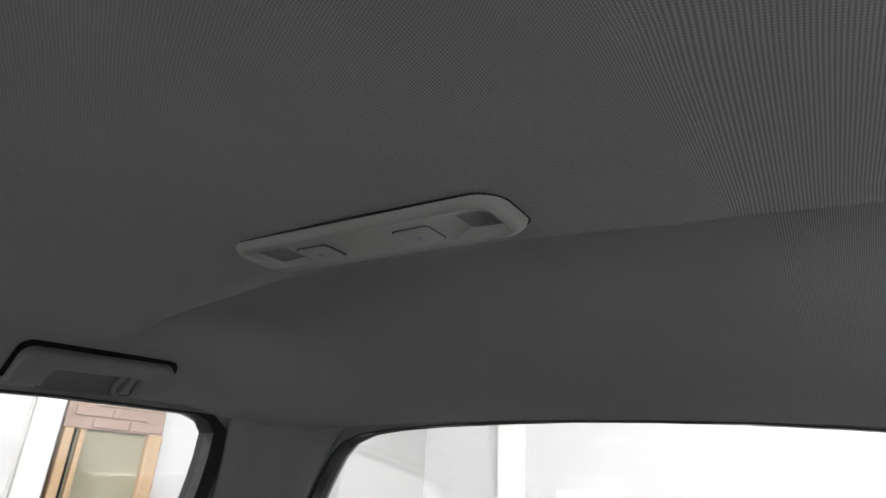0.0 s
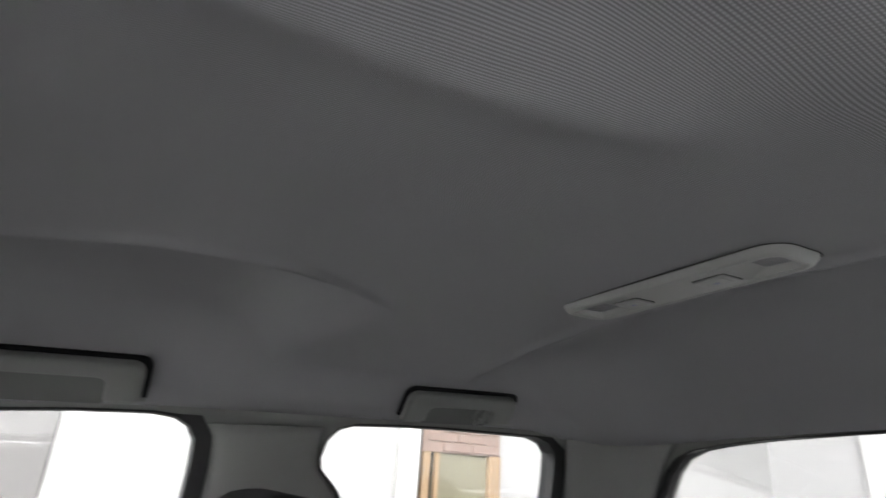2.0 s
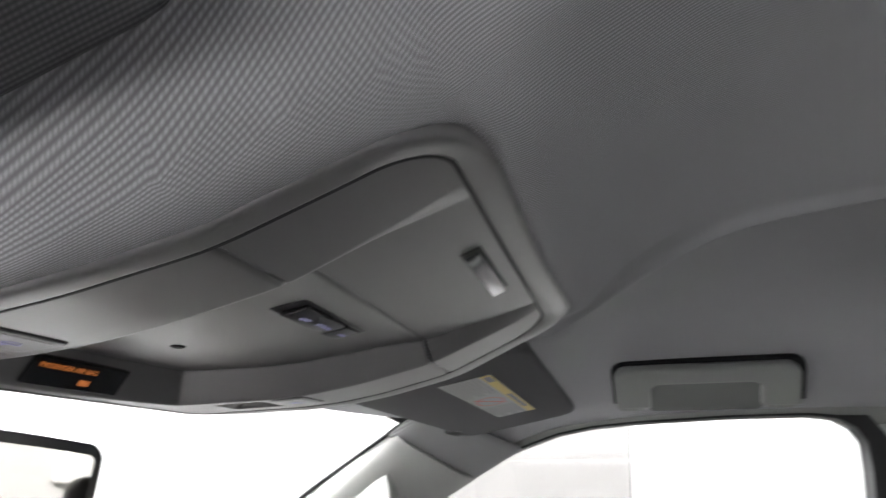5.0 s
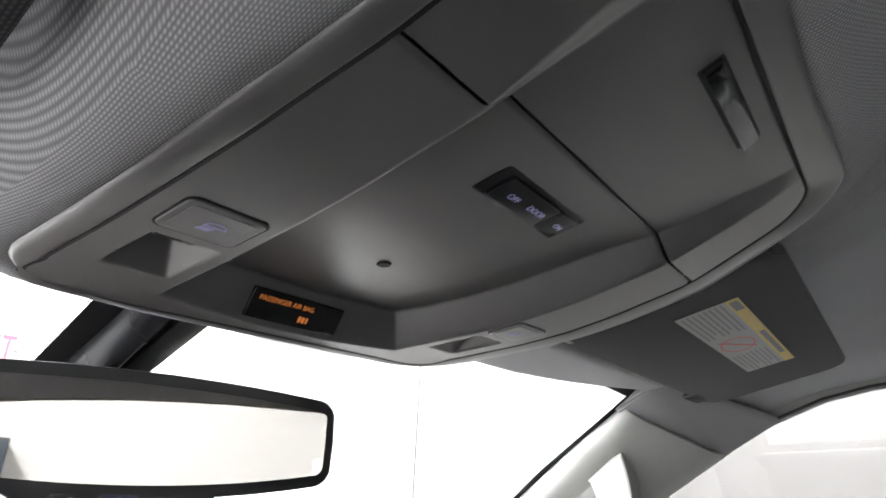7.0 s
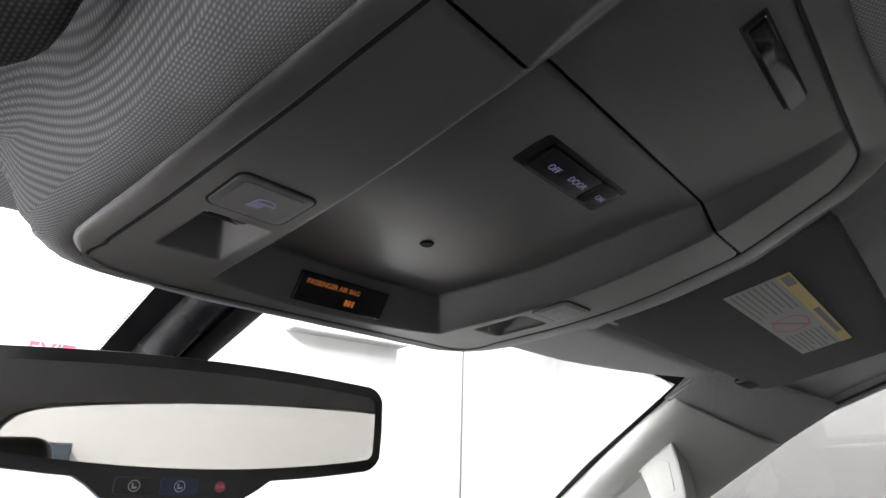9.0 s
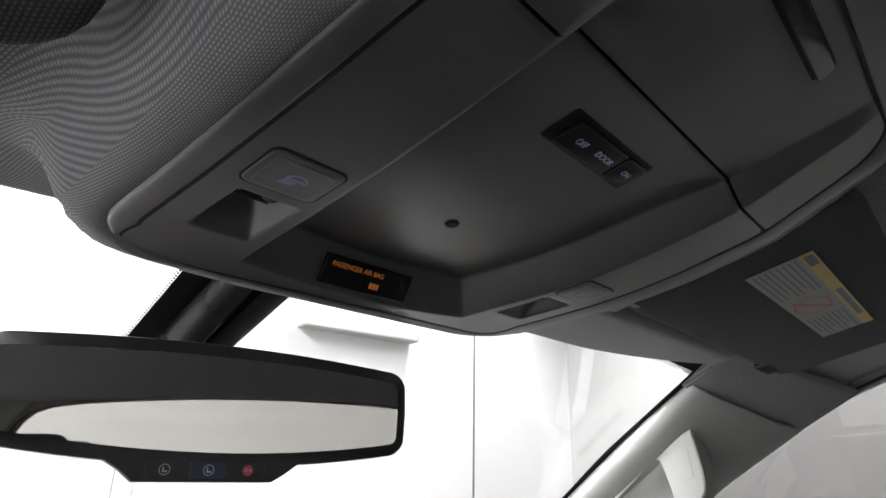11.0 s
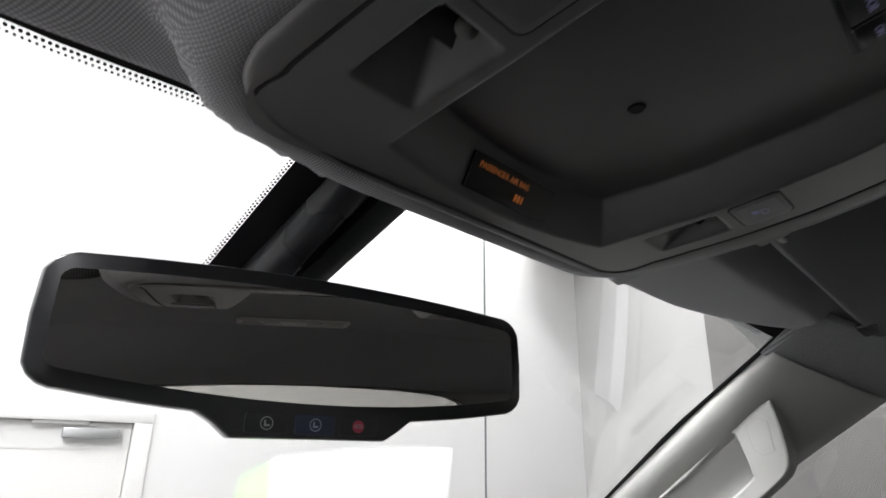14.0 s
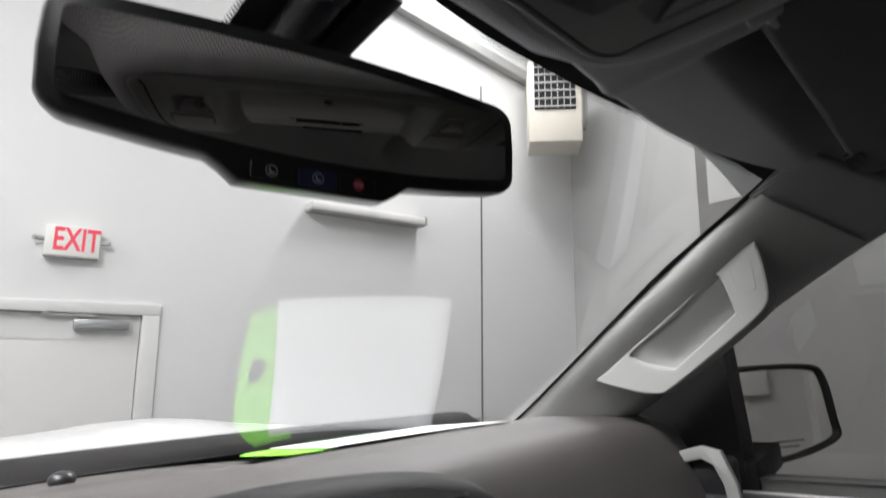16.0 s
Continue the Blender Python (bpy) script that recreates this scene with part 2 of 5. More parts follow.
def prism(pts, depth, bevel=0.0, seg=2, m=None):
    """A flat outline (x, y) raised by depth along z, rounded along its edges."""
    bm = bmesh.new()
    low = [bm.verts.new((x, y, 0)) for x, y in pts]
    face = bm.faces.new(low)
    top = bmesh.ops.extrude_face_region(bm, geom=[face])
    bmesh.ops.translate(bm, vec=(0, 0, depth), verts=[v for v in top["geom"] if isinstance(v, bmesh.types.BMVert)])
    bm.normal_update()
    if bevel:
        rim = [e for e in bm.edges if len(e.link_faces) == 2 and abs(e.verts[0].co.z - e.verts[1].co.z) < 1e-9]
        bmesh.ops.bevel(bm, geom=rim, offset=bevel, segments=seg, profile=0.5, affect="EDGES")
    if m is not None:
        bmesh.ops.transform(bm, matrix=m, verts=bm.verts)
    return bm


def round_rect(hx, hy, r, n=6, cx=0.0, cy=0.0):
    pts = []
    for k, (sx, sy) in enumerate(((1, 1), (-1, 1), (-1, -1), (1, -1))):
        for i in range(n + 1):
            a = radians(90 * k + 90 * i / n)
            pts.append((cx + sx * (hx - r) + r * math.cos(a), cy + sy * (hy - r) + r * math.sin(a)))
    return pts


def smooth_line(pts, n=8):
    """A Catmull-Rom line through points."""
    P = [np.array(p, float) for p in pts]
    P = [2 * P[0] - P[1]] + P + [2 * P[-1] - P[-2]]
    out = []
    for i in range(1, len(P) - 2):
        for k in range(n):
            t = k / n
            out.append(0.5 * (2 * P[i] + (P[i + 1] - P[i - 1]) * t + (2 * P[i - 1] - 5 * P[i] + 4 * P[i + 1] - P[i + 2]) * t * t + (3 * P[i] - P[i - 1] - 3 * P[i + 1] + P[i + 2]) * t ** 3))
    return np.array(out + [P[-2]])


def tube(pts, r, n=8):
    """A round bar along points."""
    P = [Vector(p) for p in pts]
    bm = bmesh.new()
    rings = []
    for i, p in enumerate(P):
        d = (P[min(i + 1, len(P) - 1)] - P[max(i - 1, 0)]).normalized()
        side = d.cross(Vector((0, 0, 1)) if abs(d.z) < 0.9 else Vector((1, 0, 0))).normalized()
        up = side.cross(d)
        rings.append([bm.verts.new(p + r * (math.cos(a) * side + math.sin(a) * up)) for a in (2 * math.pi * k / n for k in range(n))])
    for a, b in zip(rings, rings[1:]):
        for k in range(n):
            bm.faces.new((a[k], a[(k + 1) % n], b[(k + 1) % n], b[k]))
    bm.faces.new(rings[0][::-1])
    bm.faces.new(rings[-1])
    return bm


def loft(sections, closed=True, caps=True):
    bm = bmesh.new()
    rings = [[bm.verts.new(p) for p in s] for s in sections]
    n = len(rings[0])
    for a, b in zip(rings, rings[1:]):
        for k in range(n if closed else n - 1):
            bm.faces.new((a[k], a[(k + 1) % n], b[(k + 1) % n], b[k]))
    if caps and closed:
        if caps != "end":
            bm.faces.new(rings[0][::-1])
        bm.faces.new(rings[-1])
    return bm


def plate(loops, inner, outer):
    """A wall with openings: 2D loops (first the outline, then the holes), mapped to its two faces."""
    from mathutils.geometry import tessellate_polygon
    flat = [Vector((p[0], p[1], 0)) for lp in loops for p in lp]
    tris = tessellate_polygon([[Vector((p[0], p[1], 0)) for p in lp] for lp in loops])
    bm = bmesh.new()
    a = [bm.verts.new(inner(v.x, v.y)) for v in flat]
    b = [bm.verts.new(outer(v.x, v.y)) for v in flat]
    for i, j, k in tris:
        for s in (a, b):
            try:
                bm.faces.new((s[i], s[j], s[k]))
            except ValueError:
                pass
    k = 0
    for lp in loops:
        n = len(lp)
        for i in range(n):
            p, q = k + i, k + (i + 1) % n
            bm.faces.new((a[p], a[q], b[q], b[p]))
        k += n
    return bm


def letters(text, size, material, parent, m, label="", depth=0.0004, name="lettering", bold=0.0):
    cu = bpy.data.curves.new(name, "FONT")
    cu.body, cu.size, cu.align_x, cu.align_y, cu.extrude, cu.offset = text, size, "CENTER", "CENTER", depth, bold
    tmp = new(name, cu)
    dg = bpy.context.evaluated_depsgraph_get()
    me = bpy.data.meshes.new_from_object(tmp.evaluated_get(dg))
    bpy.data.objects.remove(tmp)
    bpy.data.curves.remove(cu)
    me.transform(m)
    me.materials.clear()
    me.materials.append(material)
    ob = new(name, me)
    return under(ob, parent, label) if parent else ob


def interp(v, xs, ys):
    return float(np.interp(v, xs, ys))


def curve(xs, ys, soft):
    """A rounded line through a few heights."""
    g = np.linspace(xs[0] - 4 * soft, xs[-1] + 4 * soft, 1500)
    h = g[1] - g[0]
    k = np.exp(-0.5 * (np.arange(-int(3 * soft / h), int(3 * soft / h) + 1) * h / soft) ** 2)
    v = np.interp(g, xs, ys)
    m = len(k) // 2
    v = np.convolve(np.concatenate([np.full(m, v[0]), v, np.full(m, v[-1])]), k / k.sum(), "valid")
    return lambda t: float(np.interp(t, g, v))


def sstep(a, b, v):
    t = min(1, max(0, (v - a) / (b - a)))
    return t * t * (3 - 2 * t)


# ---- console outline and slope, shared by the headliner round it ----
OUT_X, OUT_F, OUT_R, OUT_C = 0.141, 0.083, -0.186, 0.037      # half width, front, rear and corner radius of the bezel


z_panel = curve([-0.19, -0.18, -0.155, -0.105, -0.06, -0.03, 0.0, 0.06, 0.09], [0.048, 0.0425, 0.0275, 0.0015, -0.0105, -0.016, -0.0185, -0.0205, -0.0225], 0.007)
x_lean = curve([-0.22, -0.19, -0.16, -0.105, -0.077, -0.03, 0.1], [0.026, 0.025, 0.0225, 0.0105, 0.0068, 0.002, 0.001], 0.012)     # the console's middle line


def trimmed(x, y):
    """Where the bezel is narrow: along the driver's side and the rear."""
    return max(sstep(0.05, 0.12, -x), 0.7 * sstep(-0.12, -0.17, y) * sstep(0.11, 0.0, x))


def box_dist(x, y, hx, y0, y1, r):
    """Distance to the edge of a rounded rectangle, negative inside."""
    qx, qy = abs(x) - hx + r, abs(y - (y0 + y1) / 2) - (y1 - y0) / 2 + r
    return math.hypot(max(qx, 0), max(qy, 0)) + min(max(qx, qy), 0) - r


# ---- headliner: height over the truck's axes ----
z_mid = curve([-1.2, -0.83, -0.56, -0.40, -0.30, -0.24, -0.19, -0.1, 0.14], [0.094, 0.097, 0.103, 0.100, 0.090, 0.075, 0.058, 0.034, 0.010], 0.018)


x_crease = curve([-0.9, -0.66, -0.60, -0.563, -0.50, -0.45, -0.39, -0.33, -0.285, -0.235, -0.20, -0.168, 0.0], [0.25, 0.24, 0.202, 0.170, 0.141, 0.133, 0.128, 0.130, 0.134, 0.168, 0.203, 0.230, 0.232], 0.010)


y_crease = curve([-0.78, -0.57, -0.40, -0.28, -0.18, -0.08, 0.02, 0.08, 0.155, 0.30, 0.40, 0.57, 0.78], [-1.03, -0.955, -0.880, -0.842, -0.834, -0.828, -0.824, -0.824, -0.832, -0.862, -0.894, -0.952, -1.03], 0.025)


z_window = curve([-1.46, -1.25, -1.21, -1.0, -0.8, -0.5, -0.36, -0.227, -0.105, -0.032, 0.035, 0.12], [-0.03, 0.006, 0.014, 0.020, 0.022, 0.027, 0.026, 0.020, 0.006, -0.018, -0.052, -0.10], 0.015)


x_wide = curve([-0.66, -0.60, -0.563, -0.50, -0.45, -0.39, -0.33, -0.285, -0.26, -0.235, -0.20, -0.168, 0.0], [-0.075, -0.050, -0.026, -0.002, 0.008, 0.020, 0.029, 0.025, 0.000, -0.040, -0.088, -0.120, -0.125], 0.010)   # the driver's recess starts further out


def edge_x(y, side):
    return x_crease(y) + (x_wide(y) if side < 0 else 0)


def soft_min(a, b, k):
    h = max(0.0, min(1.0, 0.5 + 0.5 * (a - b) / k))
    return a * (1 - h) + b * h - k * h * (1 - h)


def z_liner(x, y):
    ax = abs(x)
    top = z_mid(min(y, 0.14)) - 0.004 * (ax / 0.2) ** 2 if ax < 0.2 else z_mid(min(y, 0.14)) - 0.004
    d = ax - edge_x(y, x)
    deep = (0.060 if x < 0 else 0.084) * sstep(-0.64, -0.47, y) * (1 - 0.35 * sstep(-0.2, 0.0, y)) * (1 - sstep(-0.01, 0.06, y))
    if d > 0:
        top += deep * (1 - math.exp(-(d / (0.032 + 0.020 * sstep(-0.36, -0.24, y))) ** 1.9) if x < 0 else 1 - math.exp(-d / 0.0065))
    top -= (0.0030 if x < 0 else 0.0045) * sstep(-0.66, -0.56, y) * math.exp(-((d + 0.003) / (0.012 if x < 0 else 0.010)) ** 2)
    yr = y_crease(x)
    if y < yr:
        top += 0.092 * (1 - math.exp(-(yr - y) / 0.008)) * (1 - sstep(0.45, 0.66, ax))
        top += (0.012 - 0.02 * (ax / 0.6) ** 2 - top) * sstep(0.04, yr + 1.46, yr - y)
    top -= 0.004 * math.exp(-((y - yr - 0.002) / 0.010) ** 2) * (1 - sstep(0.45, 0.66, ax))
    rail = interp(ax, [0.30, 0.50, 0.555, 0.60, 0.645, 0.70, 0.745, 0.80], [0.152, 0.152, 0.145, 0.116, 0.088, 0.042, 0.024, 0.018]) + z_window(y) - 0.020
    rail -= 0.006 * math.exp(-((ax - 0.560) / 0.024) ** 2) * sstep(-0.56, -0.46, y) * (1 - sstep(-0.26, -0.18, y))     # soft ledge over the handle
    rail -= 0.009 * math.exp(-((ax - 0.560) / 0.030) ** 2) * sstep(-1.20, -1.05, y) * (1 - sstep(-1.02, -0.94, y))
    z = soft_min(rail, top, 0.018)
    # cloth pod hugging the console
    e = box_dist(x - x_lean(y), y, OUT_X, OUT_R, OUT_F, OUT_C)
    e += 0.0045 * trimmed(x, y) - 0.0025 * (1 - trimmed(x, y))
    side = sstep(0.11, 0.15, ax)
    rise = -0.0012 + 0.0022 * math.exp(-e / 0.005) + 0.35 * e + 0.75 * max(0, e - 0.012) * (0.45 + 0.55 * side) + 0.012 * side * sstep(0.015, 0.05, e) if e > 0 else 0.0010 - 0.45 * e if e > -0.006 else 0.0037 - 2.0 * (e + 0.006)
    if x < 0 and e > 0.017:
        rise += 1.6 * (e - 0.018) * sstep(-0.20, -0.15, y)     # falls away beside the driver's visor
    pod = z_panel(max(OUT_R + 0.010, min(OUT_F, y))) + rise
    return soft_min(z, pod, 0.010)


front_edge = curve([0, 0.11, 0.16, 0.25, 0.35, 0.45, 0.56, 0.62, 0.78], [0.116, 0.117, 0.119, 0.123, 0.125, 0.114, 0.093, 0.074, 0.030], 0.02)
NC = 64
rows = []
side_t = np.concatenate([[0, 0.005, 0.010, 0.016, 0.023, 0.031, 0.040, 0.050, 0.062, 0.078], np.linspace(0.1, 1, 46)])
ws = list(np.linspace(0, 1, 300)) + [1 + v for v in (0.004, 0.01, 0.018, 0.03, 0.045, 0.065, 0.09)] + [1 + v for v in np.linspace(0.12, 1, 34)]
for w in ws:
    row = []
    for sgn in (-1, 1):
        cols = []
        for j in range(NC + len(side_t)):
            x, y = 0.2, -0.4
            for _ in range(5):
                yf, yr = front_edge(x), y_crease(sgn * x)
                y = yf + (yr - yf) * w if w <= 1 else yr + (-1.46 - yr) * (w - 1)
                xc = edge_x(y, sgn)
                x = xc * j / NC if j < NC else xc + (0.775 - xc) * side_t[j - NC]
            cols.append((sgn * x, y, z_liner(sgn * x, y)))
        row += cols[::-1] if sgn < 0 else cols[1:]
    rows.append(row)
P = np.array(rows)
lip = P[0].copy()
lip[:, 1] += 0.006
lip[:, 2] += 0.006
lip2 = lip.copy()
lip2[:, 2] += 0.03
P = np.concatenate([[lip2, lip], P])
headliner = grid("ceiling_headliner", P, CLOTH)
headliner.matrix_world = TRUCK
# cloth lengths along and across, for the weave
du = np.hypot(np.diff(P[:, :, 0], axis=1), np.diff(P[:, :, 2], axis=1))
cu = np.concatenate([np.zeros((P.shape[0], 1)), np.cumsum(du, 1)], 1)
cu -= cu[:, cu.shape[1] // 2][:, None]
cv = -1.08 * P[:, :, 1]
for _ in range(160):
    cu[1:-1, 1:-1] = 0.5 * cu[1:-1, 1:-1] + 0.125 * (cu[2:, 1:-1] + cu[:-2, 1:-1] + cu[1:-1, 2:] + cu[1:-1, :-2])
lay = headliner.data.uv_layers.new(name="weave")
vi = np.empty(len(headliner.data.loops), dtype=np.int32)
headliner.data.loops.foreach_get("vertex_index", vi)
lay.data.foreach_set("uv", np.stack([cu.ravel()[vi], cv.ravel()[vi]], -1).astype(np.float32).ravel())
tagged(headliner, "dark grey ribbed knit headliner with scalloped recesses over the seats", "ceiling", kind="structure")

# outer steel roof above the headliner
Q = []
for yy in np.linspace(0.17, -1.5, 18):
    Q.append([(xx, yy, 0.175 + z_mid(min(yy, 0.1)) * 0.4 - 0.06 * (abs(xx) / 0.8) ** 4 - 0.10 * sstep(-0.25, 0.2, yy)) for xx in np.linspace(-0.86, 0.86, 19)])
roof = grid("roof", np.array(Q), HOODM)
roof.matrix_world = TRUCK
tagged(roof, "white painted steel roof skin over the cab", "roof", kind="structure")

# ---- cab sides with window openings ----
def x_side(z):
    return 0.765 - 0.12 * min(z, 0.03)


FRONT_WIN = [(0.24, -0.385), (0.24, -0.190), (0.158, -0.132), (0.10, -0.098), (0.035, -0.062), (-0.032, -0.028), (-0.105, -0.003), (-0.16, 0.007), (-0.227, 0.013),
             (-0.36, 0.019), (-0.47, 0.020), (-0.505, 0.015), (-0.527, 0.002), (-0.539, -0.020), (-0.538, -0.06), (-0.533, -0.12), (-0.55, -0.385)]
REAR_WIN = [(-0.87, -0.385), (-0.84, -0.20), (-0.785, -0.10), (-0.752, -0.067), (-0.748, -0.045), (-0.758, -0.015), (-0.778, 0.004), (-0.812, 0.013), (-0.90, 0.014), (-0.986, 0.013),
            (-1.10, 0.009), (-1.222, 0.004), (-1.256, -0.008), (-1.274, -0.03), (-1.273, -0.07), (-1.269, -0.11), (-1.22, -0.385)]
SIDE = [(-1.49, -1.0), (0.66, -1.0), (0.66, -0.34), (0.56, -0.30), (0.44, -0.23), (0.235, -0.09), (0.09, 0.0), (0.0, 0.035), (-0.12, 0.05), (-1.49, 0.05)]
for sgn, nm in ((1, "wall_passenger_side"), (-1, "wall_driver_side")):
    bm = plate([SIDE, FRONT_WIN, REAR_WIN], lambda y, z: (sgn * x_side(z), y, z), lambda y, z: (sgn * (x_side(z) + 0.045), y, z))
    ob = bm_ob(nm, bm, HANDLE)
    ob.matrix_world = TRUCK
    tagged(ob, "black door frames with rounded window openings", "door frame", kind="structure")
    for win, wn, lab in ((FRONT_WIN, "window_1", "clear front door window glass"), (REAR_WIN, "window_2", "clear rear door window glass")):
        root = thing(wn if sgn > 0 else wn.replace("1", "3").replace("2", "4"), lab + " in a black rubber seal", "window", (sgn * 0.79, win[0][0], win[0][1]), kind="structure")
        cy, cz = np.mean([p[0] for p in win]), np.mean([p[1] for p in win])
        big = [(cy + (p[0] - cy) * 1.03, cz + (p[1] - cz) * 1.03) for p in win]
        pane = part("pane", plate([big], lambda y, z: (sgn * (x_side(z) + 0.018), y, z), lambda y, z: (sgn * (x_side(z) + 0.022), y, z)), GLASS, root, smooth=False)
        pane.visible_shadow = False
        # rubber seal: a flat lip round the opening, wide along its rear edge
        n = len(win)
        inn, out = [], []
        for i, (y, z) in enumerate(win):
            a, b = np.array(win[i - 1]), np.array(win[(i + 1) % n])
            t = (b - a) / np.linalg.norm(b - a)
            nv = np.array([t[1], -t[0]])
            if nv @ (np.array([y, z]) - (cy, cz)) < 0:
                nv = -nv
            rear = sstep(0.2, 0.9, -nv[0])
            w = 0.0012 + 0.0235 * rear
            inn.append((sgn * (x_side(z) - 0.004), y - nv[0] * 0.002, z - nv[1] * 0.002))
            out.append((sgn * (x_side(z) - 0.006 - 0.004 * rear), y + nv[0] * w, z + nv[1] * w))
        back = [(p[0] + sgn * 0.046, p[1], p[2]) for p in inn]
        back2 = [(p[0] + sgn * 0.012, p[1], p[2]) for p in out]
        part("seal", loft([back, inn, out, back2], closed=True, caps=False), RUBBER, root, "black rubber window seal")

# dark inner panels below the door windows
for sgn in (1, -1):
    for y0, y1 in ((-0.545, 0.50), (-1.235, -0.60)):
        dp = thing("door_panel", "black padded inner panel of a closed cab door", "door panel", (sgn * 0.72, (y0 + y1) / 2, -0.98), group="door panels")
        xa, xb = sorted((sgn * 0.700, sgn * 0.756))
        part("pad", slab((xa, y0, -0.97), (xb, y1, -0.392), 0.014, 3), SEAT, dp, angle=60)
        xa, xb = sorted((sgn * 0.640, sgn * 0.705))
        part("armrest", slab((xa, y0 + 0.12, -0.66), (xb, y1 - 0.30, -0.60), 0.02, 3), SEAT, dp, "padded armrest", angle=60)

# rear wall with the wide back window
HALF = [(0.0, 0.010), (0.13, 0.009), (0.26, 0.004), (0.39, -0.003), (0.48, -0.011), (0.548, -0.021), (0.590, -0.038), (0.615, -0.064), (0.635, -0.105), (0.650, -0.142), (0.69, -0.30), (0.69, -0.40)]
BACK_WIN = HALF + [(-x, z) for x, z in HALF[::-1][:-1]]
y_back = lambda z: -1.455 - 0.12 * z
bm = plate([[(-0.82, -1.0), (0.82, -1.0), (0.80, 0.05), (-0.80, 0.05)], BACK_WIN], lambda x, z: (x, y_back(z), z), lambda x, z: (x, y_back(z) - 0.05, z))
ob = bm_ob("wall_rear", bm, HANDLE)
ob.matrix_world = TRUCK
tagged(ob, "cab rear wall around the wide back window", "wall", kind="structure")
root = thing("window_5", "clear wide back window of the cab", "window", (0, -1.45, -0.4), kind="structure")
big = [(x * 1.02, z * 1.0 + (0.01 if z > -0.3 else -0.01)) for x, z in BACK_WIN]
pane = part("pane", plate([big], lambda x, z: (x, y_back(z) - 0.02, z), lambda x, z: (x, y_back(z) - 0.024, z)), GLASS, root, smooth=False)
pane.visible_shadow = False
inn = [(x, y_back(z) + 0.003, z) for x, z in BACK_WIN]
cz = -0.2
out = [(x * 1.004, y_back(z) + 0.006, cz + (z - cz) * 1.008) for x, z in BACK_WIN]
part("seal", loft([[(p[0], p[1] - 0.045, p[2]) for p in inn], inn, out, [(p[0], p[1] - 0.012, p[2]) for p in out]], caps=False), RUBBER, root, "black rubber window seal")

# pillar trims
def trim_sheet(name, P, label, material=None):
    ob = grid(name, np.array(P), material or TRIM)
    sol = ob.modifiers.new("thickness", "SOLIDIFY")
    sol.thickness, sol.offset = 0.006, 0
    ob.matrix_world = TRUCK
    return tagged(ob, label, "pillar trim", kind="structure")


for sgn, tag_ in ((1, "passenger"), (-1, "driver")):
    # B pillar: between the two door windows
    P = []
    for z in np.linspace(0.004, -0.45, 26):
        ya = -0.563 + 0.012 * sstep(-0.02, 0.0, z)
        yb = interp(z, [-0.45, -0.2, -0.10, -0.065, -0.03, 0.01], [-0.86, -0.828, -0.775, -0.742, -0.738, -0.75])
        P.append([(sgn * (x_side(z) - 0.004 - 0.026 * math.sin(math.pi * k) ** 0.5), ya + (yb - ya) * k, z) for k in np.linspace(0, 1, 17)])
    trim_sheet("trim_b_pillar_" + tag_, P, "light grey plastic trim on the pillar between the doors")
    # C pillar: from the rear door to the back window
    P = []
    for z in np.linspace(0.02, -0.45, 26):
        line = smooth_line([(x_side(z) - 0.004, -1.303, z), (x_side(z) - 0.018, -1.325, z), (x_side(z) - 0.035, -1.38, z), (0.715 - 0.05 * sstep(-0.15, 0.0, z), -1.435, z), (interp(z, [-0.4, -0.142, -0.064, -0.03, 0.02], [0.70, 0.660, 0.628, 0.61, 0.56]), y_back(z) + 0.004, z)], 5)
        P.append([(sgn * p[0], p[1], p[2]) for p in line])
    trim_sheet("trim_c_pillar_" + tag_, P, "light grey plastic trim beside the back window")
    # A pillar: along the windscreen edge down to the dash
    G = smooth_line([(0.608, 0.108, -0.011), (0.607, 0.125, -0.022), (0.607, 0.223, -0.086), (0.633, 0.427, -0.218), (0.641, 0.487, -0.257), (0.645, 0.56, -0.31), (0.65, 0.62, -0.36)], 6)
    W = smooth_line([(0.726, 0.028, -0.066), (0.725, 0.05, -0.079), (0.722, 0.146, -0.136), (0.722, 0.25, -0.203), (0.722, 0.33, -0.256), (0.722, 0.42, -0.315), (0.722, 0.47, -0.36)], 6)
    P = []
    for g, wv in zip(G, W):
        mid = (g + wv) / 2 + np.array([-0.009, -0.006, -0.006])
        q = smooth_line([g + np.array([0.012, 0.012, 0.008]), g, (g * 2 + mid) / 3 + np.array([-0.004, -0.003, -0.003]), mid, (wv * 2 + mid) / 3 + np.array([-0.006, -0.002, -0.004]), wv, wv + np.array([0.025, 0.0, -0.002])], 4)
        P.append([(sgn * p[0], p[1], p[2]) for p in q])
    trim_sheet("trim_a_pillar_" + tag_, P, "light grey plastic trim on the windscreen pillar")

# cloth corner of the headliner running into the pillar trim
for sgn, tag_ in ((1, "passenger"), (-1, "driver")):
    P = []
    for k in np.linspace(0, 1, 9):
        g = np.array([0.604, 0.050, 0.030]) * (1 - k) + np.array([0.608, 0.116, -0.014]) * k
        wv = np.array([0.735, -0.045, -0.022]) * (1 - k) + np.array([0.727, 0.036, -0.069]) * k
        mid = (g + wv) / 2 + np.array([-0.006, -0.004, -0.004])
        q = smooth_line([g + np.array([0.012, 0.014, 0.010]), g, mid, wv, wv + np.array([0.03, 0.0, -0.002])], 5)
        P.append([(sgn * p[0], p[1], p[2]) for p in q])
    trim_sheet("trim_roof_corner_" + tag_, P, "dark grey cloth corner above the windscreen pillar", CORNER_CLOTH)

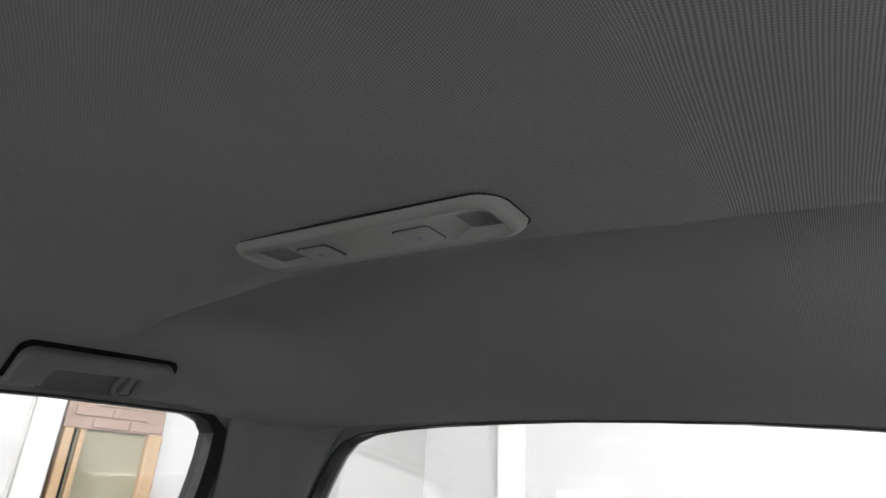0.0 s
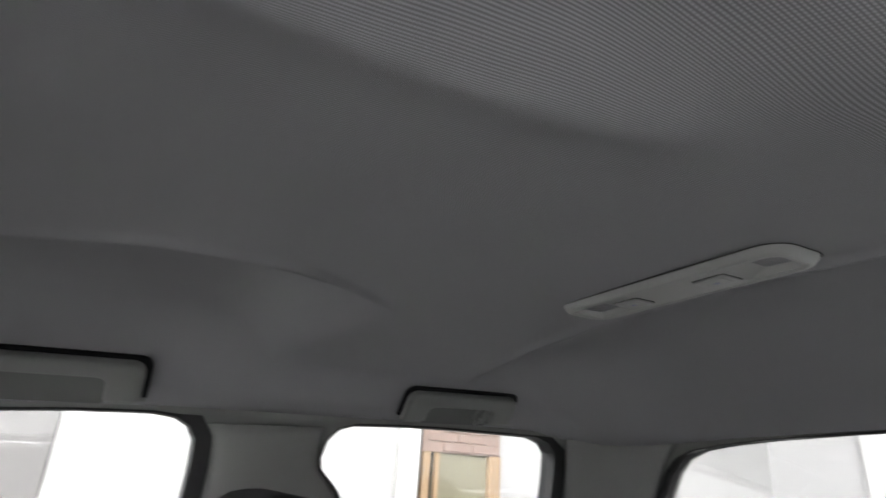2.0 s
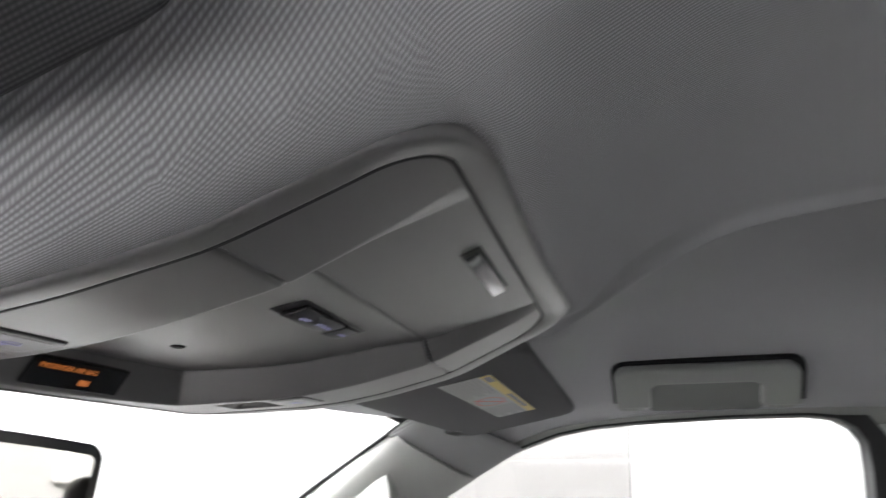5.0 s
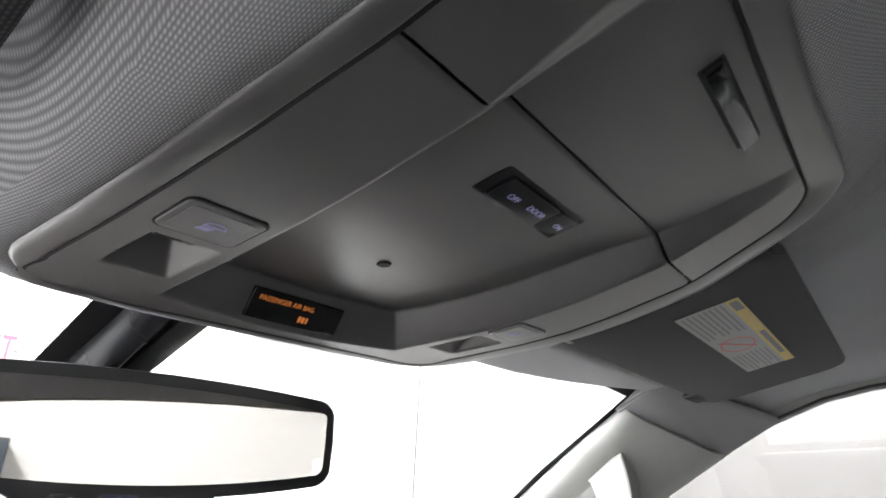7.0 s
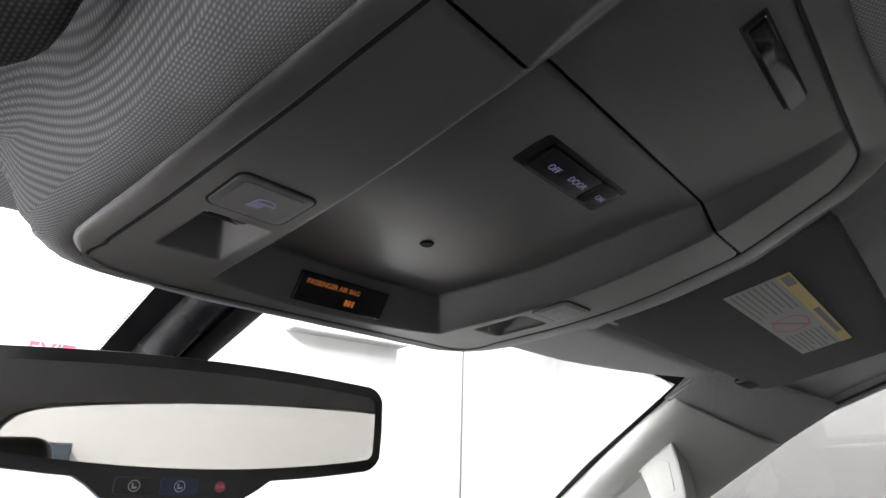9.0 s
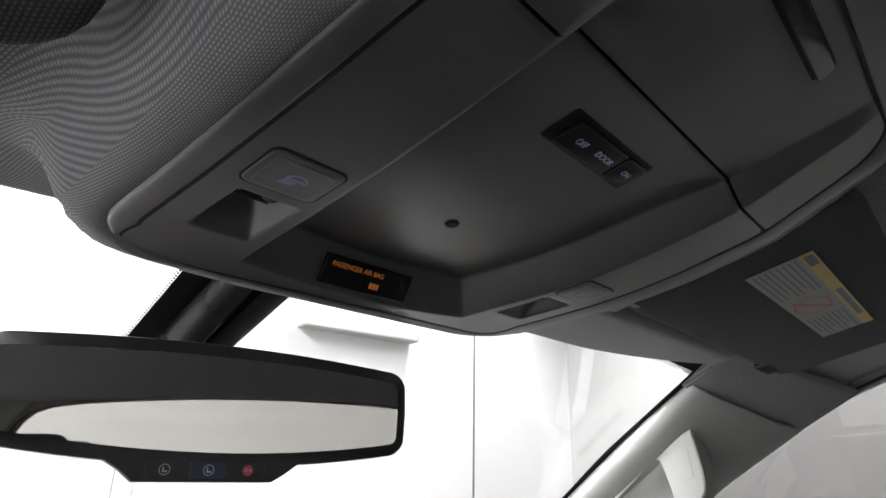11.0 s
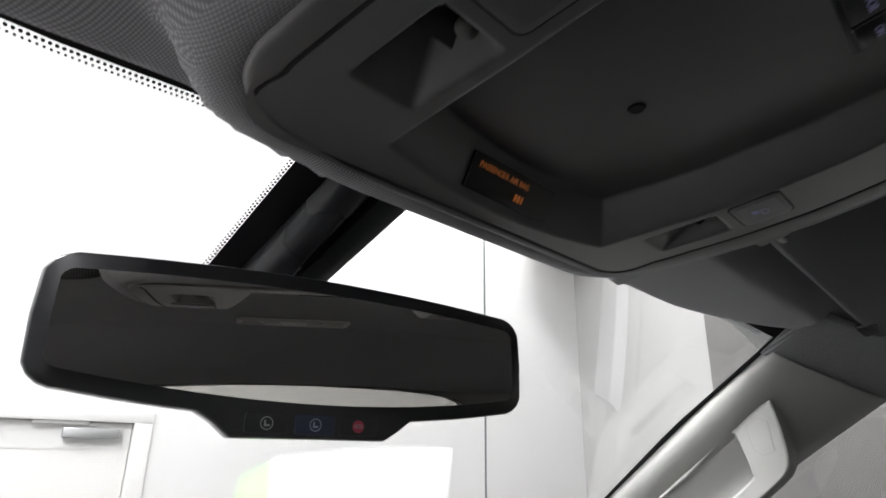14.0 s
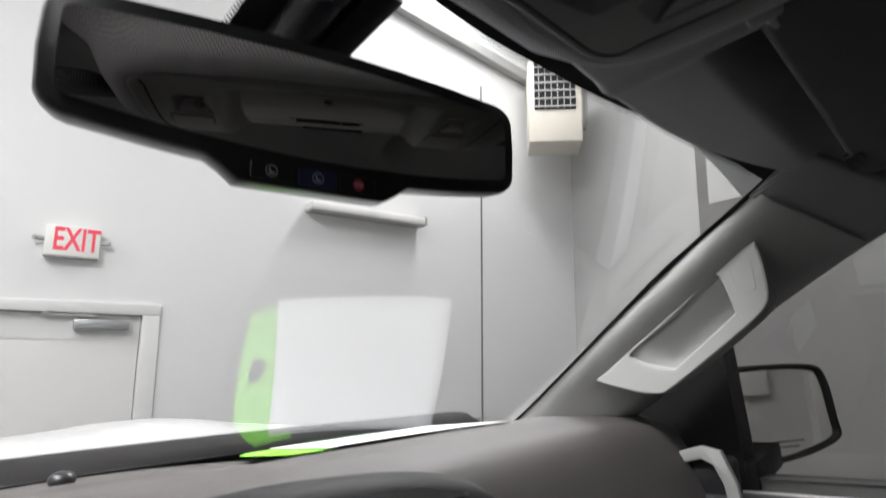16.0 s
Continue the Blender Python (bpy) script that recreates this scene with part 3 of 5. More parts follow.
# windscreen
def y_glass(x, z):
    return (0.060 + 0.110 * (1 - (min(abs(x), 0.66) / 0.62) ** 2) - z) / 0.65


root = thing("window_6", "clear curved windscreen with a black dotted border", "windscreen", (0, 0.75, -0.31), kind="structure")
P1, P2 = [], []
for z in np.linspace(0.115, -0.335, 31):
    P1.append([(x, y_glass(x, z) + 0.012, z) for x in np.linspace(-0.66, 0.66, 33)])
    P2.append([(x, y_glass(x, z) + 0.017, z + 0.004) for x in np.linspace(-0.66, 0.66, 33)])
A, B = np.array(P1), np.array(P2)
ny, nx = A.shape[:2]
idx = np.arange(ny * nx).reshape(ny, nx)
fa = np.stack([idx[:-1, :-1], idx[:-1, 1:], idx[1:, 1:], idx[1:, :-1]], -1).reshape(-1, 4)
rim = list(idx[0]) + list(idx[1:, -1]) + list(idx[-1, ::-1][1:]) + list(idx[::-1, 0][1:-1])
fr = [(rim[i], rim[(i + 1) % len(rim)], rim[(i + 1) % len(rim)] + ny * nx, rim[i] + ny * nx) for i in range(len(rim))]
pane = mesh_ob("pane", np.concatenate([A.reshape(-1, 3), B.reshape(-1, 3)]), [tuple(f) for f in fa[:, ::-1]] + [tuple(f + ny * nx) for f in fa] + fr, GLASS)
under(pane, root)
pane.visible_shadow = False


def on_glass(x, s, up=0.002):
    """A point just inside the glass, s metres of height."""
    return (x, y_glass(x, s) + 0.010 - up, s)


# black border along the lower edge, and a strip down each side
P = [[on_glass(x, z) for x in np.linspace(-0.64, 0.64, 41)] for z in np.linspace(-0.288, -0.33, 5)]
under(grid("border", np.array(P), MATT), root, "black ceramic border")
for sgn in (-1, 1):
    P = [[on_glass(sgn * x, z) for x in (0.655, interp(z, [-0.31, -0.257, -0.218, -0.086, 0.0], [0.636, 0.632, 0.624, 0.598, 0.599]))] for z in np.linspace(0.03, -0.32, 20)]
    under(grid("border", np.array(P), MATT), root, "black ceramic border")
z_frit = lambda x: interp(abs(x), [0, 0.09, 0.15, 0.214, 0.278, 0.383, 0.54, 0.66], [0.057, 0.055, 0.051, 0.048, 0.044, 0.037, 0.017, -0.006])
P = [[on_glass(x, z_frit(x) + dz) for x in np.linspace(-0.65, 0.65, 61)] for dz in (0.055, 0.03, 0.0)]
under(grid("border", np.array(P), MATT), root, "black ceramic border")
P = [[on_glass((-0.020 - 0.020 * k) * (1 - v) + (0.061 - 0.040 * k) * v, 0.055 - 0.085 * k) for v in np.linspace(0, 1, 9)] for k in np.linspace(-0.05, 1, 14)]
under(grid("border", np.array(P), MATT), root, "black ceramic patch behind the mirror")
verts, faces = [], []
def dot(x, z, r):
    k = len(verts)
    for a in range(6):
        verts.append(on_glass(x + r * math.cos(a * math.pi / 3), z + 0.55 * r * math.sin(a * math.pi / 3), 0.0022))
    faces.append(tuple(range(k, k + 6)))
for i in range(380):
    for j in range(2):
        x = -0.45 + i * 0.0027 + (j % 2) * 0.00135
        dot(x, z_frit(x) - 0.0010 - j * 0.0014, 0.00095 - 0.00025 * j)
for i in range(52):
    for j in range(2):
        z = 0.05 - i * 0.00137
        k = (0.055 - z) / 0.085
        dot(-0.0213 - 0.020 * k - j * 0.0021, z - (j % 2) * 0.0007, 0.00095 - 0.00025 * j)
        dot(0.0623 - 0.040 * k + j * 0.0021, z - (j % 2) * 0.0007, 0.00095 - 0.00025 * j)
dots = under(mesh_ob("border_dots", verts, faces, MATT, False), root, "fading black dots of the border")
tagged(dots, kind="stuff")

# lower cab shell so that the cabin is closed
for nm, a, b, lab in (("floor", (-0.80, -1.5, -1.02), (0.80, 0.9, -1.0), "dark cabin floor carpet"), ("wall_bulkhead", (-0.80, 0.86, -1.0), (0.80, 0.9, -0.34), "dark bulkhead under the windscreen")):
    ob = bm_ob(nm, slab(a, b), DARK)
    ob.matrix_world = TRUCK
    tagged(ob, lab, nm.split("_")[0], kind="structure")

# ---- overhead console ----
CONS = TRUCK
def pocket(x, y, cx, cy, hx, hy, r):
    qx, qy = abs(x - cx) - hx + r, abs(y - cy) - hy + r
    return math.hypot(max(qx, 0), max(qy, 0)) + min(max(qx, qy), 0) - r


BTN = (0.1000, -0.0140, 0.0152, 0.0118)          # button: centre and half sizes
LNS = (0.0985, 0.0225, 0.0132, 0.0185)           # reading lamp


FULL = curve([-0.178, -0.170, -0.155, -0.105, -0.0775, -0.05, 0.0, 0.07], [0.0, 0.0010, 0.0042, 0.0120, 0.0160, 0.0175, 0.0185, 0.0205], 0.005)
EDGE = curve([-0.165, -0.105, 0.0, 0.063], [0.0925, 0.0850, 0.0810, 0.0765], 0.02)


def ramp(d, w):
    """A sloping wall with slightly softened edges."""
    t = min(1, max(0, d / w))
    return t ** 1.35


def z_console(x, y):
    ax = abs(x)
    z = z_panel(y)
    # middle trough, deepest at the front, fading out towards the rear of the bin lid
    full = FULL(y)
    wall = 0.0135
    xe = EDGE(y)
    k = min(ramp(xe - ax, wall), ramp(0.0700 - 1.6 * ax * ax - y, 0.014))
    z += full * k
    # reading lamp pockets, deep next to the button, with a facetted reflector
    d = pocket(ax, y, *LNS, 0.003)
    if d < 0:
        rear, ahead = y - (LNS[1] - LNS[3]), LNS[1] + LNS[3] - y
        inn, out = ax - (LNS[0] - LNS[2]), LNS[0] + LNS[2] - ax
        z += max(0.0, min(rear * 4, ahead * 0.50, inn * 0.95, out * 2.2, 0.0135))
    return z


def console_sheet(y0, y1, name, label):
    step = 0.001
    xs, ys = np.arange(-0.128, 0.12801, step), np.arange(y0, y1 + 1e-6, step)
    ids, verts, faces = {}, [], []
    ok = np.array([[box_dist(x, y, OUT_X - 0.0175, OUT_R + 0.0135, OUT_F - 0.0055, 0.017) < 0.0035 for x in xs] for y in ys])
    for j, y in enumerate(ys):
        for i, x in enumerate(xs):
            if ok[j, i]:
                ids[j, i] = len(verts)
                edge = min(y - y0 if y0 > -0.15 else 1, y1 - y if y1 < 0 else 1)
                s, ax = EDGE(y) / 0.083, abs(x)
                ax = ax * s if ax < 0.0831 else 0.083 * s + (ax - 0.083) * (0.125 - 0.083 * s) / 0.042
                xw = math.copysign(ax, x)
                verts.append((xw + x_lean(y), y, z_console(xw, y) + (0.0012 if edge < 0.0004 else 0)))
    for j in range(len(ys) - 1):
        for i in range(len(xs) - 1):
            q = [(j, i), (j, i + 1), (j + 1, i + 1), (j + 1, i)]
            if all(p in ids for p in q):
                faces.append([ids[p] for p in q])
    ob = mesh_ob(name, verts, faces, PLASTIC)
    return under(ob, console, label)


console = thing("overhead_console", "grey plastic overhead console with reading lamps and storage lid", "overhead console", (0, -0.05, 0.03), CONS)
panel = console_sheet(-0.1046, 0.082, "panel", "grey front panel with a sunken middle")
lid = console_sheet(-0.1843, -0.1056, "bin_lid", "closed grey storage lid")
FLIP = pose(0, 0, 0, 180, 0, 0)        # letters face down and read from the seats
# bezel ring: swept lip round the panel
ring, joint = [], []
corner = round_rect(OUT_X, (OUT_F - OUT_R) / 2, OUT_C, 12, 0, (OUT_F + OUT_R) / 2)
outer = []
for i, a in enumerate(corner):
    b = corner[(i + 1) % len(corner)]
    m = max(1, int(math.hypot(b[0] - a[0], b[1] - a[1]) / 0.006))
    outer += [(a[0] + (b[0] - a[0]) * k / m, a[1] + (b[1] - a[1]) * k / m) for k in range(m)]
n = len(outer)
zr = lambda y: z_panel(max(OUT_R, min(OUT_F, y)))
for i, (x, y) in enumerate(outer):
    a, b = Vector((*outer[i - 1], 0)), Vector((*outer[(i + 1) % n], 0))
    t = (b - a).normalized()
    nv = Vector((t.y, -t.x, 0))
    w = 0.0155 if y < 0.06 else 0.0155 - 0.0115 * sstep(0.055, 0.080, y)
    cut = 0.0045 * trimmed(x, y) - 0.0025 * (1 - trimmed(x, y))
    yi = y - nv.y * w
    g = w - cut
    prof = ((-cut, 0.016), (-cut, 0.0034), (-cut - 0.0004, 0.0014), (-cut - 0.0012, 0.0004), (-cut - 0.0022, -0.0001), (-cut - 0.0034, -0.0003), (-cut - 0.45 * g, -0.0004), (-w + 0.0016, -0.0004), (-w + 0.0007, -0.0002), (-w + 0.0002, 0.0003), (-w, 0.0010), (-w - 0.0002, 0.005))
    joint.append([(x + nv.x * o + x_lean(y + nv.y * o), y + nv.y * o, zr(y + nv.y * o) + dz) for o, dz in ((-w - 0.0011, 0.0006), (-w - 0.0010, -0.0002), (-w + 0.0004, -0.0003), (-w + 0.0005, 0.0006))])
    ring.append([(x + nv.x * o + x_lean(y + nv.y * o), y + nv.y * o, zr(yi + 0.35 * nv.y * max(0, o + w)) + dz) for o, dz in prof])
bm = loft(ring + [ring[0]], closed=False)
part("bezel", bm, PLASTIC, console, "smooth grey bezel", angle=60)
part("joint", loft(joint + [joint[0]], closed=False), RUBBER, console, "thin dark joint inside the bezel", smooth=False)
for sgn in (-1, 1):
    cx, cy, hx, hy = BTN
    z0 = z_panel(cy)
    tilt = Matrix.Translation((sgn * cx, cy, z0)) @ pose(0, 0, 0, -4.6, 0, 0)
    part("button_gap", prism(round_rect(hx + 0.0003, hy + 0.0003, 0.0040), -0.0012, 0, 1, tilt @ Matrix.Translation((0, 0, 0.0010))), RUBBER, console, "thin dark gap", smooth=False)
    btn = part("lamp_button", prism(round_rect(hx - 0.0005, hy - 0.0005, 0.0036), -0.0017, 0.0006, 3, tilt @ Matrix.Translation((0, 0, 0.0010))), PLASTIC, console, "grey push button with a lamp symbol", angle=60)
    part("button_face", prism(round_rect(hx - 0.0034, hy - 0.0032, 0.002), -0.0003, 0.0002, 1, tilt @ Matrix.Translation((0, 0, -0.0006))), PLASTIC, btn)
    ic = tilt @ Matrix.Translation((0, 0, -0.0011)) @ FLIP
    bow = [(0.0010 + 0.0042 * math.cos(a), -0.0006 + 0.0036 * math.sin(a)) for a in np.linspace(0, math.pi, 14)]
    inner = [(0.0010 + 0.0034 * math.cos(a), 0.0001 + 0.0024 * math.sin(a)) for a in np.linspace(0, math.pi, 14)]
    part("lamp_symbol", plate([bow, inner], lambda x, y: ic @ Vector((x, y, 0)), lambda x, y: ic @ Vector((x, y, 0.0002))), LILAC, btn, "pale lit lamp symbol", smooth=False)
    for k in range(4):
        part("ray_mark", slab((-0.0003, -0.0030, 0), (0.0003, 0.0, 0.0002), m=ic @ Matrix.Translation((-0.0026 + k * 0.0013, -0.0012, 0)) @ pose(0, 0, 0, 0, 0, -22)), LILAC, btn, smooth=False)
    # lens and bulb of the reading lamp
    lx, ly, lhx, lhy = LNS
    zl = z_panel(ly)
    lens = part("lamp_lens", prism(round_rect(lhx - 0.003, 0.0055, 0.002), 0.002, 0.0006, 2, Matrix.Translation((sgn * lx, ly - lhy + 0.009, zl + 0.0085)) @ pose(0, 0, 0, -28, 0, 0)), LENS, console, "small lamp lens in the pocket")
    bm = bmesh.new()
    bmesh.ops.create_uvsphere(bm, u_segments=18, v_segments=10, radius=0.0038, matrix=Matrix.Translation((sgn * (lx - 0.004), ly - lhy + 0.0042, zl + 0.0052)) @ Matrix.Diagonal((1, 0.9, 0.8, 1)))
    part("bulb_cap", bm, DARKP, console, "round dark bulb cap")

# microphone hole
zm = z_console(0, 0)
bm = bmesh.new()
bmesh.ops.create_cone(bm, cap_ends=False, segments=20, radius1=0.0030, radius2=0.0037, depth=0.0008, matrix=Matrix.Translation((0, 0, zm - 0.0004)))
mic = part("microphone", bm, MATT, console, "small round microphone hole")
bm = bmesh.new()
bmesh.ops.create_circle(bm, cap_ends=True, segments=20, radius=0.0031, matrix=Matrix.Translation((0, 0, zm - 0.0006)))
part("mesh_disc", bm, RUBBER, mic)

# dome switch: three-way rocker
sy = -0.077
sx = x_lean(sy)
sz = z_console(0, sy)
sl = math.degrees(math.atan2(z_console(0, sy + 0.008) - z_console(0, sy - 0.008), 0.016))
SW = Matrix.Translation((sx, sy, sz)) @ pose(0, 0, 0, sl, 0, 0)
switch = part("dome_switch", prism(round_rect(0.0335, 0.0095, 0.0018), -0.0012, 0.0005, 2, SW @ Matrix.Translation((0, 0, 0.0006))), BLACK, console, "black three-position switch")
part("rocker", prism(round_rect(0.0195, 0.0072, 0.001), -0.0022, 0.0006, 2, SW @ Matrix.Translation((-0.008, 0, -0.0004))), BLACK, switch)
part("rocker", prism(round_rect(0.0085, 0.0072, 0.001), -0.0020, 0.0006, 2, SW @ Matrix.Translation((0.0215, 0, -0.0004)) @ pose(0, 0, 0, 0, -3, 0)), BLACK, switch)
letters("OFF", 0.0044, LILAC, switch, SW @ Matrix.Translation((-0.0175, 0, -0.0038)) @ FLIP, name="switch_text", depth=0.0001)
letters("DOOR", 0.0044, LILAC, switch, SW @ Matrix.Translation((0.0015, 0, -0.0030)) @ FLIP, name="switch_text", depth=0.0001)
letters("ON", 0.0040, LILAC, switch, SW @ Matrix.Translation((0.0215, 0, -0.0030)) @ FLIP, name="switch_text", depth=0.0001)

# chrome pull on the bin lid: a half-round bar with a flat front edge
zp = z_console(0, -0.157)
slp = math.degrees(math.atan2(z_console(0, -0.150) - z_console(0, -0.164), 0.014))
PL = Matrix.Translation((x_lean(-0.157), -0.157, zp)) @ pose(0, 0, 0, slp, 0, 0)
secs = []
for x, r in ((-0.0312, 0.82), (-0.0306, 0.95), (-0.0296, 1.0), (0.0296, 1.0), (0.0306, 0.95), (0.0312, 0.82)):
    prof = [(0.0060, 0.002), (0.0060, -0.0026), (0.0054, -0.0034), (0.0, -0.0031), (-0.0040, -0.0028)] + [(-0.0040 - 0.0020 * math.sin(a), -0.0008 - 0.0020 * math.cos(a)) for a in np.linspace(0.3, math.pi / 2, 5)] + [(-0.0060, 0.002)]
    secs.append([PL @ Vector((x, 0.70 * y * r, z * r)) for y, z in prof])
pull = part("lid_pull", loft(secs), DARKCHROME, console, "polished chrome lid pull", angle=40)
part("pull_gap", prism(round_rect(0.0322, 0.0052, 0.0012), -0.0004, 0, 1, PL @ Matrix.Translation((0, 0, 0.0003))), RUBBER, pull, "thin dark gap round the pull", smooth=False)

# airbag display on the front wall of the trough
ya, yb = 0.0570, 0.0685
za, zb = z_console(0, ya), z_console(0, yb)
tilt = math.degrees(math.atan2(zb - za, yb - ya))
DP = Matrix.Translation((0, (ya + yb) / 2, (za + zb) / 2)) @ pose(0, 0, 0, tilt, 0, 0) @ Matrix.Translation((0, 0, -0.0022))
disp = part("airbag_display", prism(round_rect(0.030, 0.0078, 0.0006), -0.0044, 0.0004, 1, DP @ Matrix.Translation((0, 0, 0.0030))), BLACK, console, "black display with amber letters")
letters("PASSENGER AIR BAG", 0.0038, AMBER, disp, DP @ Matrix.Translation((-0.0085, -0.0034, -0.0018)) @ FLIP, name="display_text", depth=0.0001)
for dx, hw in ((0.0022, 0.0009), (0.0046, 0.0010), (0.0070, 0.0007)):
    part("display_icon", prism(round_rect(hw, 0.0017, 0.0006), 0.0002, 0, 1, DP @ Matrix.Translation((dx, 0.0030, -0.0018)) @ FLIP), AMBER, disp, "amber lit status symbol", smooth=False)

# ---- grab handles on the passenger side ----
def grab_handle(label, y0, y1, hook):
    L = y0 - y1
    root = thing("grab_handle", label, "grab handle", (0.70, (y0 + y1) / 2, 0.05), group="grab handles")
    # axes: x along the truck (rearward), y up the slope of the rail, z into the cabin
    drop = 0.006 if hook else 0.0
    lo, hi = Vector((0.704 + drop, 0, 0.038 - drop)), Vector((0.645 + drop, 0, 0.098 - drop))
    up = (hi - lo).normalized()
    M = Matrix((( 0, up.x, -abs(up.z), lo.x), (-1, 0, 0, y0), (0, up.z, -abs(up.x), lo.z), (0, 0, 0, 1)))
    H = 0.066 if hook else 0.074
    r = 0.018
    out = [(0, 0.008)] + [(r - r * math.cos(a), H - r + r * math.sin(a)) for a in np.linspace(0, math.pi / 2, 7)] + [(L - r + r * math.sin(a), H - r + r * math.cos(a)) for a in np.linspace(0, math.pi / 2, 7)] + [(L, 0.008)]
    a0, a1, h1, q = 0.20 * L, 0.80 * L, H - 0.026, 0.013
    hole = [(a1, 0.008)] + [(a1 - q + q * math.cos(a), h1 - q + q * math.sin(a)) for a in np.linspace(0, math.pi / 2, 5)] + [(a0 + q - q * math.sin(a), h1 - q + q * math.cos(a)) for a in np.linspace(0, math.pi / 2, 5)] + [(a0, 0.008)]
    part("grip", prism(out + hole, 0.018, 0.005, 3, M @ Matrix.Translation((0, 0, 0.010))), HANDLE, root, angle=60)
    # black plate, larger than the grip, draws the shadow outline round it
    big = [(x * 1.0 + (-0.004 if x < L / 2 else 0.009), y + (0.0038 if y > 0.03 else -0.002)) for x, y in out]
    part("shadow_plate", prism(big, 0.008, 0.002, 2, M @ Matrix.Translation((0, 0, 0.004))), MATT, root, "black plate for the shadow outline round the grip")
    for x0, x1 in ((0.004, a0 - 0.008), (a1 + 0.008, L - 0.004)):
        part("foot", prism(round_rect((x1 - x0) / 2, 0.010, 0.004, 4, (x0 + x1) / 2, 0.004), 0.016, 0.004, 2, M), HANDLE, root)
    scoop = [[M @ Vector((L / 2 + x * k, 0.022 + y * k, z)) for x, y in round_rect((a1 - a0) / 2 + 0.004, 0.027, 0.010, 5)] for k, z in ((1.0, 0.0160), (0.94, 0.0150), (0.80, 0.0128), (0.0, 0.0126))]
    part("back_plate", loft(scoop, caps=False), SCOOP, root, "grey scoop behind the grip, darkened as in shade", angle=60)
    if hook:
        c = a1 - 0.030
        part("coat_hook", tube(smooth_line([M @ Vector(p) for p in ((c + 0.012, 0.036, 0.008), (c + 0.002, 0.034, 0.018), (c - 0.004, 0.020, 0.022), (c, 0.006, 0.022), (c + 0.010, 0.006, 0.020), (c + 0.012, 0.014, 0.020))], 4), 0.0035), HANDLE, root, "folded coat hook")
        part("hook_base", prism(round_rect(0.007, 0.019, 0.003, 4, a1 - 0.010, 0.020), 0.018, 0.003, 2, M @ Matrix.Translation((0, 0, 0.002))), HANDLE, root)
    else:
        part("hinge_cap", prism(round_rect(0.006, 0.006, 0.003, 4, L + 0.002, 0.002), 0.010, 0.002, 2, M), HANDLE, root)
    return root


grab_handle("grey plastic grab handle folded up above the front passenger window", -0.203, -0.443, False)
grab_handle("grey grab handle with coat hook above the rear door window", -0.866, -1.094, True)

# ---- rear dome lamp ----
zd = z_liner(0, -0.787)
sld = math.degrees(math.atan2(z_liner(0, -0.74) - z_liner(0, -0.80), 0.06))
DM = Matrix.Translation((0.0135, -0.787, zd)) @ pose(0, 0, 0, sld, 0, 0) @ pose(0, 0, 0, 180, 0, 0)
dome = thing("dome_lamp", "grey plastic rear dome lamp with two lenses and buttons", "dome lamp", (0.0135, -0.787, zd))
bowl = []
o = round_rect(0.113, 0.0300, 0.019, 8)
for inset, dz in ((0.0, -0.012), (0.0, 0.001), (0.0010, 0.0040), (0.0030, 0.0066), (0.0052, 0.0076), (0.0075, 0.0074), (0.0082, 0.0055)):
    bowl.append([DM @ Vector((x * (1 - inset / 0.113), y * (1 - inset / 0.030), dz)) for x, y in o])
part("rim", loft(bowl, closed=True, caps=False), DOMEP, dome, "rounded grey rim", angle=70)
part("shadow_gap", plate([round_rect(0.1144, 0.0314, 0.020, 8), round_rect(0.1120, 0.0290, 0.018, 8)], lambda x, y: DM @ Vector((x, y, 0.0012)), lambda x, y: DM @ Vector((x, y, -0.004))), RUBBER, dome, "dark gap round the rim", smooth=False)
PX, PHX, PHY = 0.0790, 0.0228, 0.0185
slots = [round_rect(PHX, PHY, 0.005, 4, s * PX, 0) for s in (-1, 1)]
part("cover", plate([round_rect(0.1052, 0.0224, 0.012, 6)] + slots, lambda x, y: DM @ Vector((x, y, 0.0066)), lambda x, y: DM @ Vector((x, y, 0.0050))), DOMEP, dome, angle=30)
